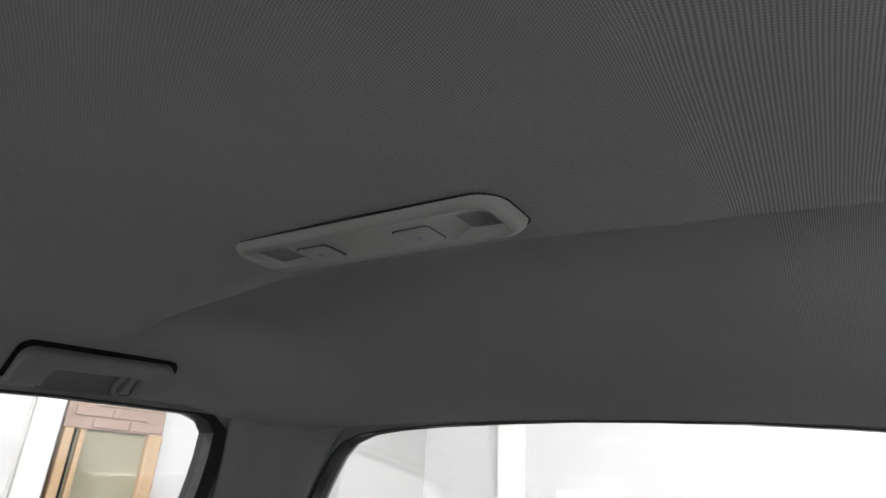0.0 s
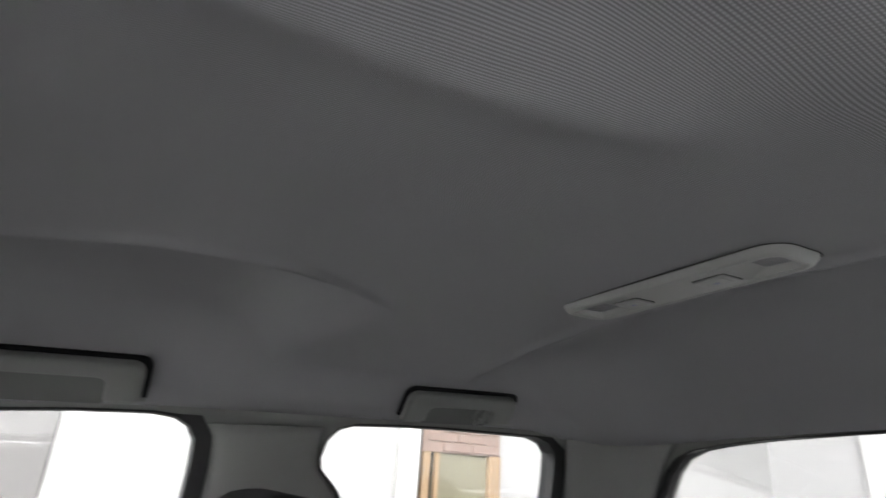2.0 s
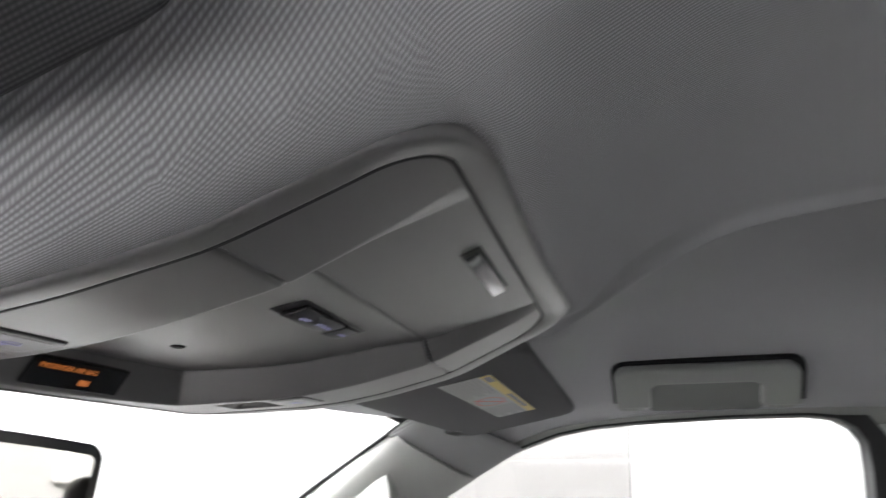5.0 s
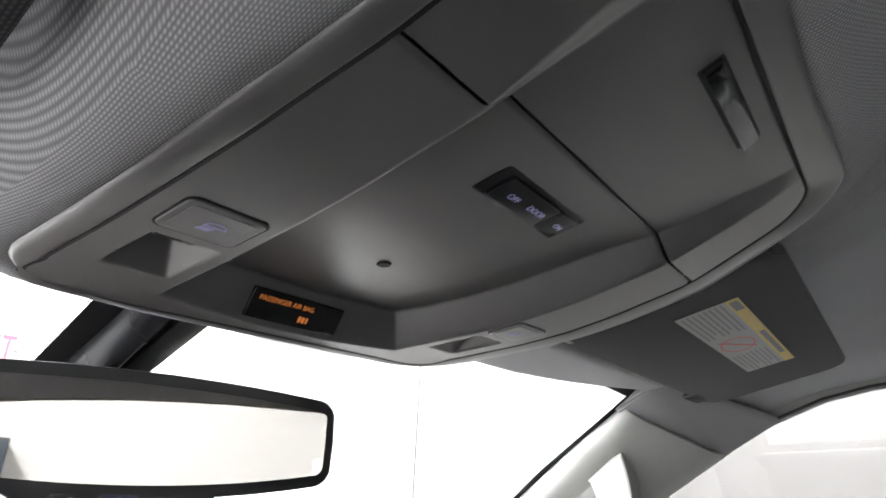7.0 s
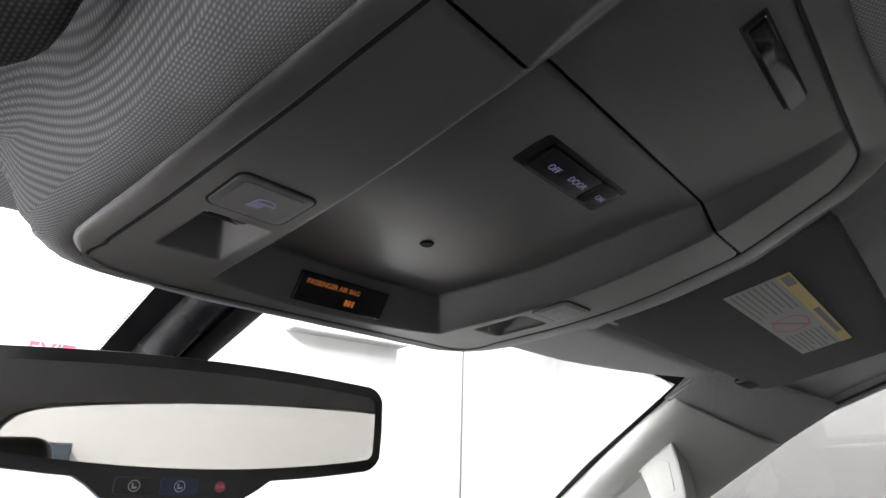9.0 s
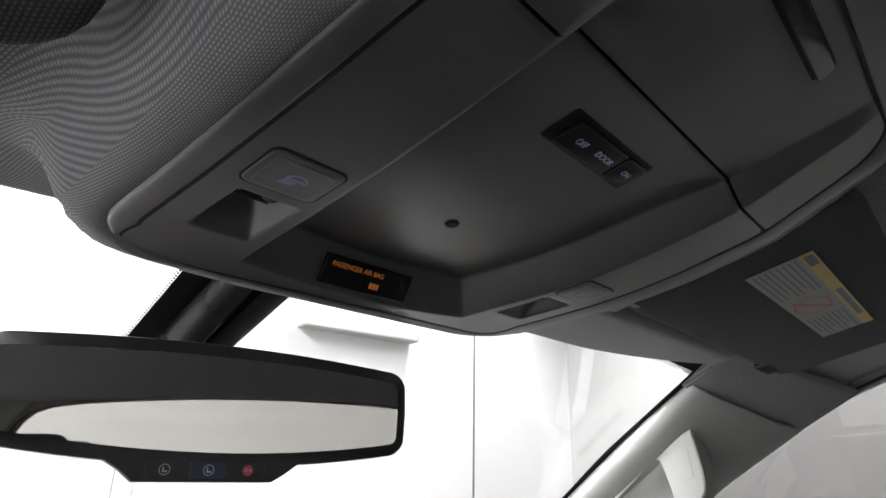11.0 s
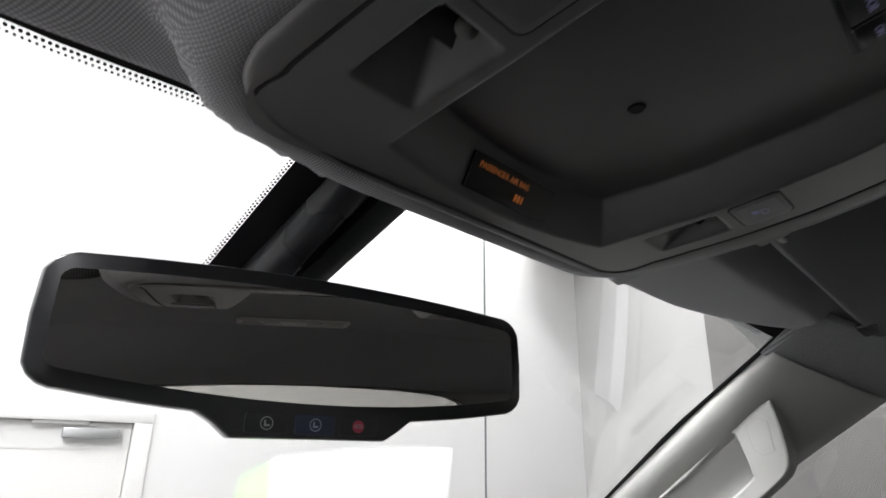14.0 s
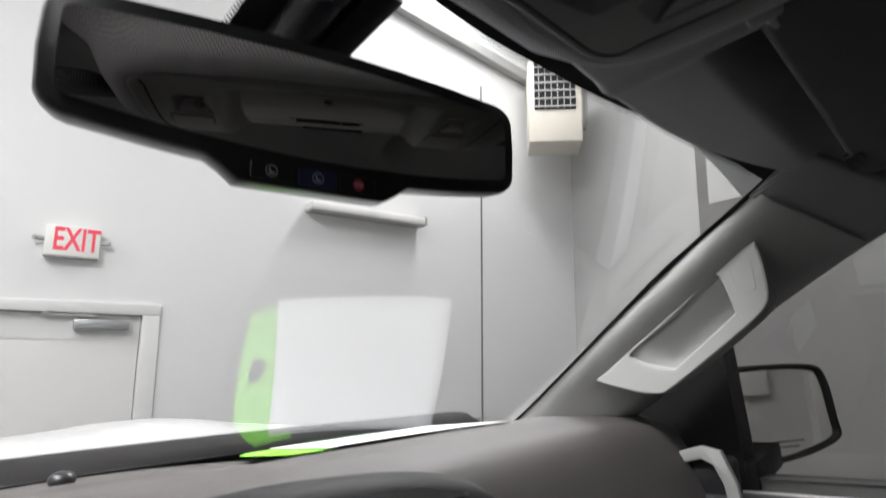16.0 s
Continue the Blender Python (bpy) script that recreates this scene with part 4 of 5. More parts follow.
for sgn in (-1, 1):
    b = part("lamp_button", prism(round_rect(0.0138, 0.0118, 0.003), 0.0016, 0.0007, 2, DM @ Matrix.Translation((sgn * 0.0425, 0, 0.0066)) @ pose(0, 0, 0, 0, sgn * 2, 0)), DOMEP, dome, "square grey push button")
    part("button_dish", prism(round_rect(0.0095, 0.0080, 0.002), 0.0006, 0.0003, 1, DM @ Matrix.Translation((sgn * 0.0425, 0, 0.0080)) @ pose(0, 0, 0, 0, sgn * 2, 0)), DOMEP, b)
    part("button_gap", prism(round_rect(0.0146, 0.0126, 0.0035), 0.0003, 0, 1, DM @ Matrix.Translation((sgn * 0.0425, 0, 0.0066))), RUBBER, dome, "dark gap", smooth=False)
    part("lamp_symbol", prism([(0.0030 * math.cos(a), 0.0024 * math.sin(a)) for a in np.linspace(0, math.pi, 10)], 0.0003, 0, 1, DM @ Matrix.Translation((sgn * 0.0425, -0.001, 0.0087))), LILAC, b, "pale lit symbol", smooth=False)
    # pocket: a slope away from the button down to a deep end wall
    outl = round_rect(PHX, PHY, 0.005, 4)
    secs = []
    for s, dz in ((1.0, 0.0066), (0.97, 0.0050), (0.86, 0.0)):
        secs.append([DM @ Vector((sgn * PX + x * s, y * s, 0.0066 - (0.0066 - dz) * (0.25 + 1.9 * sstep(-1.0, 0.8, sgn * x / PHX)))) for x, y in outl])
    part("lens_pocket", loft(secs, caps="end"), DOMEP, dome, "sunken lamp pocket", angle=50)
    part("lamp_lens", prism(round_rect(0.0060, 0.0120, 0.003), 0.0022, 0.0004, 1, DM @ Matrix.Translation((sgn * (PX + 0.0110), 0.0, -0.0072)) @ pose(0, 0, 0, 0, -sgn * 10, 0)), LENS, dome, "dark unlit lamp lens")

# ---- sun visors ----
def sun_visor(sgn, label):
    root = thing("sun_visor", label, "sun visor", (sgn * 0.39, 0.0, 0.0), group="sun visors")
    x0, x1 = (0.176, 0.618) if sgn > 0 else (0.168, 0.610)
    r = 0.028
    pts = round_rect((x1 - x0) / 2, 0.079, r, 6, sgn * (x0 + x1) / 2, 0)
    V = Matrix.Translation((0, -0.073, 0.012 if sgn > 0 else 0.020)) @ pose(0, 0, 0, -11.5 if sgn > 0 else -17.5, sgn * 1.0, 0)
    body = part("flap", prism(pts, 0.014, 0.005, 3, V), SHADED_VISOR_CLOTH, root, "cloth-covered flap folded up", angle=70)
    if sgn > 0:
        part("pivot_rod", tube([V @ Vector((sgn * x, 0.071, 0.004)) for x in (0.150, 0.17, 0.20)], 0.0045, 10), TRIM, root, "grey pivot rod")
    if sgn > 0:
        part("clip", slab((-0.010, -0.010, -0.010), (0.010, 0.010, 0.012), 0.003, 2, V @ Matrix.Translation((sgn * 0.172, 0.073, 0.006))), TRIM, root, "grey mounting clip")
    slot = V @ Matrix.Translation((sgn * 0.548, 0.0775, -0.0002))
    part("finger_slot", prism(round_rect(0.027, 0.0075, 0.006), 0.006, 0.001, 2, slot), MATT, root, "dark finger slot")
    part("slot_rim", tube(smooth_line([slot @ Vector(p) for p in ((-sgn * 0.006, -0.0085, 0.0005), (-sgn * 0.024, -0.0080, 0.0002), (-sgn * 0.0285, -0.002, 0.0004), (-sgn * 0.0275, 0.007, 0.002))], 5), 0.0013, 8), SHADED_VISOR_CLOTH, root, "rolled edge of the finger slot")
    if sgn > 0:
        LB = V @ Matrix.Translation((0.358, -0.017, -0.0006)) @ pose(0, 0, 0, 180, 0, 0)
        lab = part("warning_label", slab((-0.124, -0.0225, 0), (0.124, 0.0225, 0.0005), m=LB), LABELW, root, "white warning label with yellow stripe, toned down as in shade", smooth=False)
        part("stripe", slab((-0.124, 0.0135, 0.0005), (0.124, 0.0225, 0.0008), m=LB), LABELY, lab, "yellow stripe", smooth=False)
        part("print_block", slab((-0.120, 0.0150, 0.0008), (-0.096, 0.0212, 0.0010), m=LB), INK, lab, smooth=False)
        part("print_block", slab((-0.02, 0.0160, 0.0008), (0.08, 0.0205, 0.0010), m=LB), INK, lab, smooth=False)
        for k in range(8):
            y = 0.0095 - k * 0.0040
            part("print_line", slab((-0.120, y - 0.0006, 0.0005), (-0.040 - 0.012 * (k % 3 == 2), y + 0.0006, 0.0007), m=LB), INK, lab, smooth=False)
            part("print_line", slab((0.040, y - 0.0006, 0.0005), (0.120 - 0.02 * (k % 3 == 1), y + 0.0006, 0.0007), m=LB), INK, lab, smooth=False)
        ringp = [(0.026 * math.cos(a), -0.005 + 0.014 * math.sin(a)) for a in np.linspace(0, 2 * math.pi, 25)[:-1]]
        bm = loft([[LB @ Vector((x * s, -0.005 + (y + 0.005) * s, 0.0008)) for x, y in ringp] for s in (1, 0.88)], caps=False)
        part("warning_ring", bm, REDINK, lab, "red ring mark", smooth=False)
        part("warning_bar", slab((-0.025, -0.001, 0.0005), (0.025, 0.001, 0.0008), m=LB @ Matrix.Translation((0, -0.005, 0)) @ pose(0, 0, 0, 0, 0, 26)), REDINK, lab, smooth=False)
    return root


sun_visor(1, "grey cloth sun visor folded up, with a warning label")
sun_visor(-1, "grey cloth sun visor folded up beside the console")

# ---- rear-view mirror ----
mirror = thing("rear_view_mirror", "black rear-view mirror with three buttons, on a windscreen stalk", "rear-view mirror", (-0.014, 0.19, -0.02))
yaw_m, tilt_m = MIRROR_YAW, MIRROR_TILT
C = Vector((-0.0180, 0.168, -0.0650))
# face axes: x along the mirror to the passenger side, y up, z towards the cabin
nrm = Vector((-math.sin(radians(yaw_m)) * math.cos(radians(tilt_m)), -math.cos(radians(yaw_m)) * math.cos(radians(tilt_m)), -math.sin(radians(tilt_m))))
hor = Vector((0.965, -0.262, -0.040)).normalized()
hor = (hor - nrm * hor.dot(nrm)).normalized()
ver = nrm.cross(hor)
MM = Matrix(((hor.x, ver.x, nrm.x, C.x), (hor.y, ver.y, nrm.y, C.y), (hor.z, ver.z, nrm.z, C.z), (0, 0, 0, 1)))


def mirror_outline(inset, tab):
    hw, r = 0.124 - inset, max(0.004, 0.014 - inset)
    top = lambda u: 0.0262 + 0.0065 * (1 - (u / 0.124) ** 2) - inset
    bot = lambda u: -0.0262 - 0.0105 * (1 - (u / 0.124) ** 2) + inset
    pts = []
    for u in np.linspace(-hw + r, hw - r, 22):
        pts.append((u, top(u)))
    for a in np.linspace(80, -80, 9):
        m_, h_ = (top(hw - r) + bot(hw - r)) / 2, (top(hw - r) - bot(hw - r)) / 2
        pts.append((hw - r + r * math.cos(radians(a)), m_ + (h_ - r) * (1 if a > 0 else -1 if a < 0 else 0) + r * math.sin(radians(a))))
    us = np.linspace(hw - r, -hw + r, 30)
    for u in us:
        v = bot(u)
        if tab:
            v = min(v, -0.0262 - 0.0105 - 0.0085 * min(sstep(-0.053, -0.042, u), 1 - sstep(0.036, 0.047, u)) if -0.053 < u < 0.047 else v)
        pts.append((u, v))
    for a in np.linspace(260, 100, 9):
        m_, h_ = (top(hw - r) + bot(hw - r)) / 2, (top(hw - r) - bot(hw - r)) / 2
        pts.append((-hw + r + r * math.cos(radians(a)), m_ + (h_ - r) * (1 if a < 180 else -1 if a > 180 else 0) + r * math.sin(radians(a))))
    return pts


o = mirror_outline(0, True)
secs = []
for s, d in ((0.70, -0.030), (0.90, -0.024), (0.985, -0.013), (1.0, -0.006), (1.0, -0.001), (0.993, 0.0012), (0.985, 0.0018)):
    secs.append([MM @ Vector((x * s, y * s, d)) for x, y in o])
part("housing", loft(secs, caps=True), BLACK, mirror, "black housing", angle=50)
part("mirror_glass", prism(mirror_outline(0.0075, False), 0.0012, 0.0, 1, MM @ Matrix.Translation((0, 0, 0.0012))), MIRROR, mirror, "silvered mirror glass", smooth=False)
for u, m_, lab in ((-0.0262, WHITEI, "white seat symbol"), (-0.003, ICONB, "pale blue ring symbol"), (0.0190, REDB, "red emergency button")):
    bx = MM @ Matrix.Translation((u, -0.0385, 0.0016))
    b = part("call_button", prism(round_rect(0.0100, 0.0045, 0.002), 0.0009, 0.0003, 1, bx), BLUEI if m_ is ICONB else BLACK, mirror, "small mirror button")
    rg = [(0.0030 * math.cos(a), 0.0030 * math.sin(a)) for a in np.linspace(0, 2 * math.pi, 21)[:-1]]
    if m_ is REDB:
        part("symbol", prism(rg, 0.0002, 0, 1, bx @ Matrix.Translation((0, 0, 0.0010))), REDB, b, lab, smooth=False)
        letters("SOS", 0.0026, WHITEI, b, bx @ Matrix.Translation((0, 0, 0.0013)), name="button_text", depth=0.0001)
    else:
        part("symbol", loft([[bx @ Vector((x * s, y * s, 0.0011)) for x, y in rg] for s in (1.0, 0.84)], caps=False), m_, b, lab, smooth=False)
        part("symbol", prism([(-0.0012, -0.0014), (0.0012, -0.0014), (0.0016, -0.0004), (-0.0004, -0.0004), (-0.0004, 0.0014), (-0.0012, 0.0014)], 0.0002, 0, 1, bx @ Matrix.Translation((0, 0, 0.0010))), m_, b, smooth=False)
# stalk and cable cover down the glass patch
def on_patch(k, x):
    """k from the header (0) to the mirror (1), x from the patch's left (0) to its right edge (1)."""
    z = 0.050 - 0.075 * k
    xa, xb = -0.020 - 0.020 * k, 0.061 - 0.040 * k
    xx = xa + (xb - xa) * x
    return Vector((xx, y_glass(xx, z) + 0.006, z))


inward = Vector((0, -0.545, -0.838))
secs = []
for k in np.linspace(0, 1, 8):
    lift = 0.010 + 0.012 * k
    secs.append([on_patch(k, 0.30), on_patch(k, 0.33) + inward * lift * 0.7, on_patch(k, 0.42) + inward * lift * 1.15, on_patch(k, 0.55) + inward * lift * 1.25, on_patch(k, 0.64) + inward * lift * 0.9, on_patch(k, 0.66)])
part("stalk_cover", loft(secs), BLACK, mirror, "black stalk cover", angle=40)
secs = []
for k in np.linspace(0, 0.92, 8):
    lift = 0.012 + 0.004 * k
    secs.append([on_patch(k, 0.70), on_patch(k, 0.71) + inward * lift, on_patch(k, 0.76) + inward * lift * 1.2, on_patch(k, 0.95) + inward * lift * 1.2, on_patch(k, 1.0) + inward * lift, on_patch(k, 1.02)])
part("cable_cover", loft(secs), MATT, mirror, "black cable cover", angle=40)
a, b = on_patch(0.85, 0.5) + inward * 0.010, MM @ Vector((0.0, 0.010, -0.024))
part("ball_arm", tube([a, a.lerp(b, 0.5) + inward * 0.004, b], 0.011, 12), BLACK, mirror, "black ball joint arm")

# ---- windscreen-pillar handle ----
ph = thing("grab_handle", "light grey grab handle moulded on the windscreen pillar", "grab handle", (0.67, 0.26, -0.17), group="pillar handles")
O = [(0.1283, -0.0627), (0.1247, -0.089), (0.1239, -0.1277), (0.1288, -0.1446), (0.1446, -0.1605), (0.205, -0.2026), (0.2697, -0.2446), (0.2907, -0.2504), (0.3228, -0.2464), (0.3783, -0.229), (0.365, -0.2173), (0.329, -0.1931), (0.2528, -0.1419), (0.1859, -0.0949), (0.1498, -0.0725)]
Hh = [(0.310, -0.1845), (0.2548, -0.1515), (0.1898, -0.1033), (0.179, -0.1032), (0.1732, -0.1258), (0.1705, -0.1462), (0.1767, -0.1557), (0.249, -0.2081), (0.2636, -0.215), (0.298, -0.2069), (0.3191, -0.1952)]
Oc, Hc = [smooth_line(q + [q[0]], 3)[:-1] for q in (O, Hh)]


def x_trim(y, z):
    ga, wa = interp(y, [0.08, 0.10, 0.223, 0.427, 0.487, 0.56], [0.008, -0.006, -0.086, -0.218, -0.257, -0.31]), interp(y, [-0.012, 0.146, 0.25, 0.33, 0.42, 0.47], [-0.044, -0.136, -0.203, -0.256, -0.315, -0.36])
    k = max(0, min(1, (ga - z) / (ga - wa)))
    return interp(y, [0.1, 0.223, 0.427, 0.56], [0.608, 0.607, 0.633, 0.645]) * (1 - k) + 0.722 * k - 0.012 * math.sin(math.pi * k)


def offset(poly, d):
    """Move a closed outline outwards by d."""
    c = np.mean(poly, 0)
    out = []
    for i, p in enumerate(poly):
        t = poly[(i + 1) % len(poly)] - poly[i - 1]
        t = t / np.linalg.norm(t)
        nv = np.array([t[1], -t[0]])
        out.append(p + d * nv * (1 if nv @ (p - c) > 0 else -1))
    return np.array(out)


xh = lambda y, z: 0.632 - 0.12 * (z + 0.15)
front = lambda poly, dx: [(xh(*p) + dx, *p) for p in poly]
O1, H1 = offset(Oc, -0.0035), offset(Hc, 0.0030)
back = [(min(x_trim(*p) + 0.004, xh(*p) + 0.034), *p) for p in Oc]
bm = plate([[tuple(p) for p in O1], [tuple(p) for p in H1]], lambda y, z: (xh(y, z), y, z), lambda y, z: (xh(y, z) + 0.004, y, z))
grip_me = bpy.data.meshes.new("grip")
for piece in (loft([front(O1, 0.0), front(offset(Oc, -0.0010), 0.0010), front(Oc, 0.0042), back], caps=False), loft([front(H1, 0.0), front(offset(Hc, 0.0008), 0.0010), front(Hc, 0.0035), front(Hc, 0.019)], caps=False)):
    piece.to_mesh(grip_me)
    bm.from_mesh(grip_me)
    piece.free()
bpy.data.meshes.remove(grip_me)
bmesh.ops.remove_doubles(bm, verts=bm.verts, dist=0.00001)
grip = part("grip", bm, TRIM, ph, smooth=True, angle=50)
P = []
for u in np.linspace(-0.05, 1.05, 25):
    a, b = np.array((0.316, -0.184)) * (1 - u) + np.array((0.176, -0.094)) * u, np.array((0.284, -0.222)) * (1 - u) + np.array((0.162, -0.140)) * u
    row = []
    for v in np.linspace(-0.12, 1.12, 21):
        y, z = a * (1 - v) + b * v
        deep = 0.0050 + 0.0245 * sstep(-0.05, 1.0, v) * (0.35 + 0.65 * sstep(-0.05, 0.22, u))
        row.append((min(xh(y, z) + deep, x_trim(y, z) - 0.002), y, z))
    P.append(row)
under(grid("hollow", np.array(P), TRIM), ph, "hollow behind the grip")
cov = np.array([(0.150, -0.083), (0.164, -0.092), (0.160, -0.120), (0.152, -0.126), (0.138, -0.122), (0.138, -0.088)])
part("screw_cover", plate([[tuple(p) for p in offset(cov, 0.0008)]], lambda y, z: (xh(y, z) - 0.0002, y, z), lambda y, z: (xh(y, z) + 0.001, y, z)), HANDLE, ph, "thin joint round the screw cover", smooth=False)
part("screw_cover", plate([[tuple(p) for p in cov]], lambda y, z: (xh(y, z) - 0.0007, y, z), lambda y, z: (xh(y, z) + 0.001, y, z)), TRIM, ph, smooth=False)

# ---- dashboard ----
dash = thing("dashboard", "brown-grey grained dashboard top under the windscreen", "dashboard", (0, 0.5, -0.6))
P = []
for x in np.linspace(-0.74, 0.74, 61):
    yb = y_glass(min(abs(x), 0.63), -0.30) + 0.01 - 0.10 * sstep(0.62, 0.74, abs(x))
    col = []
    for k in np.linspace(0, 1, 44):
        y = yb + (0.24 - yb) * k
        z = -0.306 + 0.016 * sstep(0.45, 0.05, x) * sstep(0.40, 0.60, y) + 0.036 * sstep(0.56, 0.42, y) - 0.012 * sstep(0.40, 0.32, y) - 0.14 * sstep(0.34, 0.235, y) ** 1.4
        z += 0.004 * sstep(0.66, 0.64, y) * (1 - sstep(0.64, 0.62, y)) - 0.012 * sstep(0.52, 0.70, abs(x))
        col.append((x, y, z))
    col.append((x, 0.235, -0.62))
    P.append(col)
under(grid("top_pad", np.array(P), DASH), dash)
HD = [(-0.20, 0.29, -0.31), (-0.15, 0.305, -0.278), (0.0, 0.31, -0.268), (0.08, 0.31, -0.270), (0.15, 0.305, -0.276), (0.20, 0.30, -0.286), (0.24, 0.29, -0.304), (0.256, 0.28, -0.345)]
L = smooth_line(HD, 5)
secs = [[tuple(p + np.array([0, 0.03, -0.035])) for p in L], [tuple(p + np.array([0, 0.018, -0.004])) for p in L], [tuple(p) for p in L], [tuple(p + np.array([0, -0.022, -0.010])) for p in L], [tuple(p + np.array([0, -0.03, -0.03])) for p in L]]
part("screen_hood", loft(secs, closed=False), MATT, dash, "black hood over the screen", angle=60)
scr = [(-0.15, 0.272, -0.40), (0.225, 0.272, -0.40), (0.205, 0.276, -0.300), (0.15, 0.278, -0.286), (0.09, 0.278, -0.283), (-0.12, 0.278, -0.283)]
bm = bmesh.new()
bm.faces.new([bm.verts.new(p) for p in scr])
part("screen", bm, ALU, dash, "silver screen surround", smooth=False)
bm = bmesh.new()
bmesh.ops.create_uvsphere(bm, u_segments=20, v_segments=10, radius=0.013, matrix=Matrix.Translation((0.022, 0.66, -0.284)) @ Matrix.Diagonal((1, 1, 0.7, 1)))
part("light_sensor", bm, BLACK, dash, "black sensor dome")
vent = part("side_vent", prism(round_rect(0.036, 0.030, 0.010), 0.03, 0.004, 2, Matrix(((0, 0, -1, 0.745), (1, 0, 0, 0.262), (0, 1, 0, -0.372), (0, 0, 0, 1)))), MATT, dash, "black air vent")
band = [(0.302, -0.336), (0.262, -0.325), (0.236, -0.332), (0.221, -0.372), (0.214, -0.43), (0.232, -0.43), (0.238, -0.376), (0.249, -0.350), (0.264, -0.343), (0.302, -0.352)]
part("vent_trim", prism(band, 0.012, 0.002, 2, Matrix(((0, 0, 1, 0.703), (1, 0, 0, 0), (0, 1, 0, 0), (0, 0, 0, 1)))), HANDLE, vent, "satin grey vent trim")

# sheet and green card on the dash
zc = lambda y: -0.2668 - 0.07 * (y - 0.40)
sheet = thing("paper_sheet", "white paper sheet lying on the dashboard under the windscreen", "paper", (0.36, 0.53, -0.28))
qa, qb, qc, qd = [np.array(p) for p in ((0.222, 0.484), (0.450, 0.406), (0.505, 0.600), (0.266, 0.664))]
P = []
for u in np.linspace(0, 1, 14):
    row = []
    for v in np.linspace(0, 1, 10):
        p = (qa * (1 - u) + qb * u) * (1 - v) + (qd * (1 - u) + qc * u) * v
        row.append((p[0], p[1], zc(p[1]) + 0.0012 * math.sin(3 * u) * (1 - v)))
    P.append(row)
ob = under(grid("sheet", np.array(P), PAPER), sheet)
sol = ob.modifiers.new("thickness", "SOLIDIFY")
sol.thickness = 0.0006
card = thing("green_card", "lime green punched card lying under the paper sheet", "card", (0.23, 0.58, -0.285))
cp = [(0.222, 0.492), (0.196, 0.512), (0.199, 0.56), (0.208, 0.62), (0.215, 0.652), (0.236, 0.672), (0.256, 0.682), (0.30, 0.662), (0.275, 0.58), (0.25, 0.50)]
hole = [(0.2235 + 0.011 * math.cos(a), 0.579 + 0.017 * math.sin(a)) for a in np.linspace(0, 2 * math.pi, 15)[:-1]]
part("sheet", plate([cp, hole], lambda x, y: (x, y, zc(y) - 0.0018), lambda x, y: (x, y, zc(y) - 0.0028)), GREEN, card, smooth=False)
part("flap", plate([[(0.33, 0.690), (0.44, 0.665), (0.43, 0.640), (0.33, 0.665)]], lambda x, y: (x, y, zc(y) + 0.004), lambda x, y: (x, y, zc(y) + 0.003)), DKGREEN, card, "darker green flap", smooth=False)

# ---- headrest and seat of the front passenger ----
seat = thing("front_seat", "black leather front passenger seat with a rounded headrest", "seat", (0.40, -0.5, -1.0))
def cushion(a, b, r):
    return slab(a, b, r, 5)
part("headrest", cushion((0.275, -0.635, -0.275), (0.525, -0.505, -0.080), 0.055), SEAT, seat, "rounded headrest", angle=80)
for sx_ in (-0.06, 0.06):
    part("headrest_post", tube([(0.40 + sx_, -0.575, -0.26), (0.40 + sx_, -0.585, -0.36)], 0.007), CHROME, seat)
part("backrest", cushion((0.17, -0.70, -0.95), (0.63, -0.50, -0.31), 0.06), SEAT, seat, angle=80)
part("seat_cushion", cushion((0.16, -0.58, -0.99), (0.64, 0.0, -0.70), 0.06), SEAT, seat, angle=80)

rear = thing("back_bench", "black leather rear bench seat with rounded headrests", "seat", (0, -1.1, -1.0))
part("backrest", cushion((-0.66, -1.33, -0.95), (0.66, -1.16, -0.26), 0.05), SEAT, rear, angle=80)
part("seat_cushion", cushion((-0.66, -1.20, -0.99), (0.66, -0.76, -0.70), 0.06), SEAT, rear, angle=80)
for hx, top in ((-0.505, -0.092), (0.45, -0.190)):
    part("headrest", cushion((hx - 0.085, -1.27, top - 0.14), (hx + 0.085, -1.16, top), 0.045), SEAT, rear, "rounded headrest", angle=80)
    for dx in (-0.045, 0.045):
        part("headrest_post", tube([(hx + dx, -1.215, top - 0.12), (hx + dx, -1.22, -0.34)], 0.006), CHROME, rear)

# ---- outside mirror and bonnet ----
MIRROR_DARK = mat("dimmed_mirror_silver", (0.42, 0.41, 0.40), 0.02, 1.0)
om = thing("side_mirror", "black outside mirror on the passenger door", "side mirror", (0.84, 0.27, -0.30))
AIM = 0.61
F = Matrix.Translation((0.990, 0.235, -0.305)) @ Matrix(((math.cos(AIM), 0, -math.sin(AIM), 0), (-math.sin(AIM), 0, -math.cos(AIM), 0), (0, 1, 0, 0), (0, 0, 0, 1))) @ Matrix.Diagonal((1.26, 1, 1, 1))
ol = smooth_line([(-0.098, 0.072), (-0.03, 0.082), (0.072, 0.078), (0.098, 0.055), (0.106, -0.02), (0.105, -0.052), (0.06, -0.072), (0.0, -0.084), (-0.045, -0.078), (-0.085, -0.042), (-0.104, 0.02), (-0.098, 0.072)], 4)[:-1]
secs = []
for s, d in ((0.55, -0.085), (0.80, -0.065), (0.95, -0.035), (1.0, -0.006), (1.0, 0.004), (0.95, 0.006), (0.915, -0.001), (0.90, -0.004), (0.30, -0.0042)):
    secs.append([F @ Vector(((x - 0.040 * sstep(0.03, -0.09, x)) * s, y * s, d)) for x, y in ol])
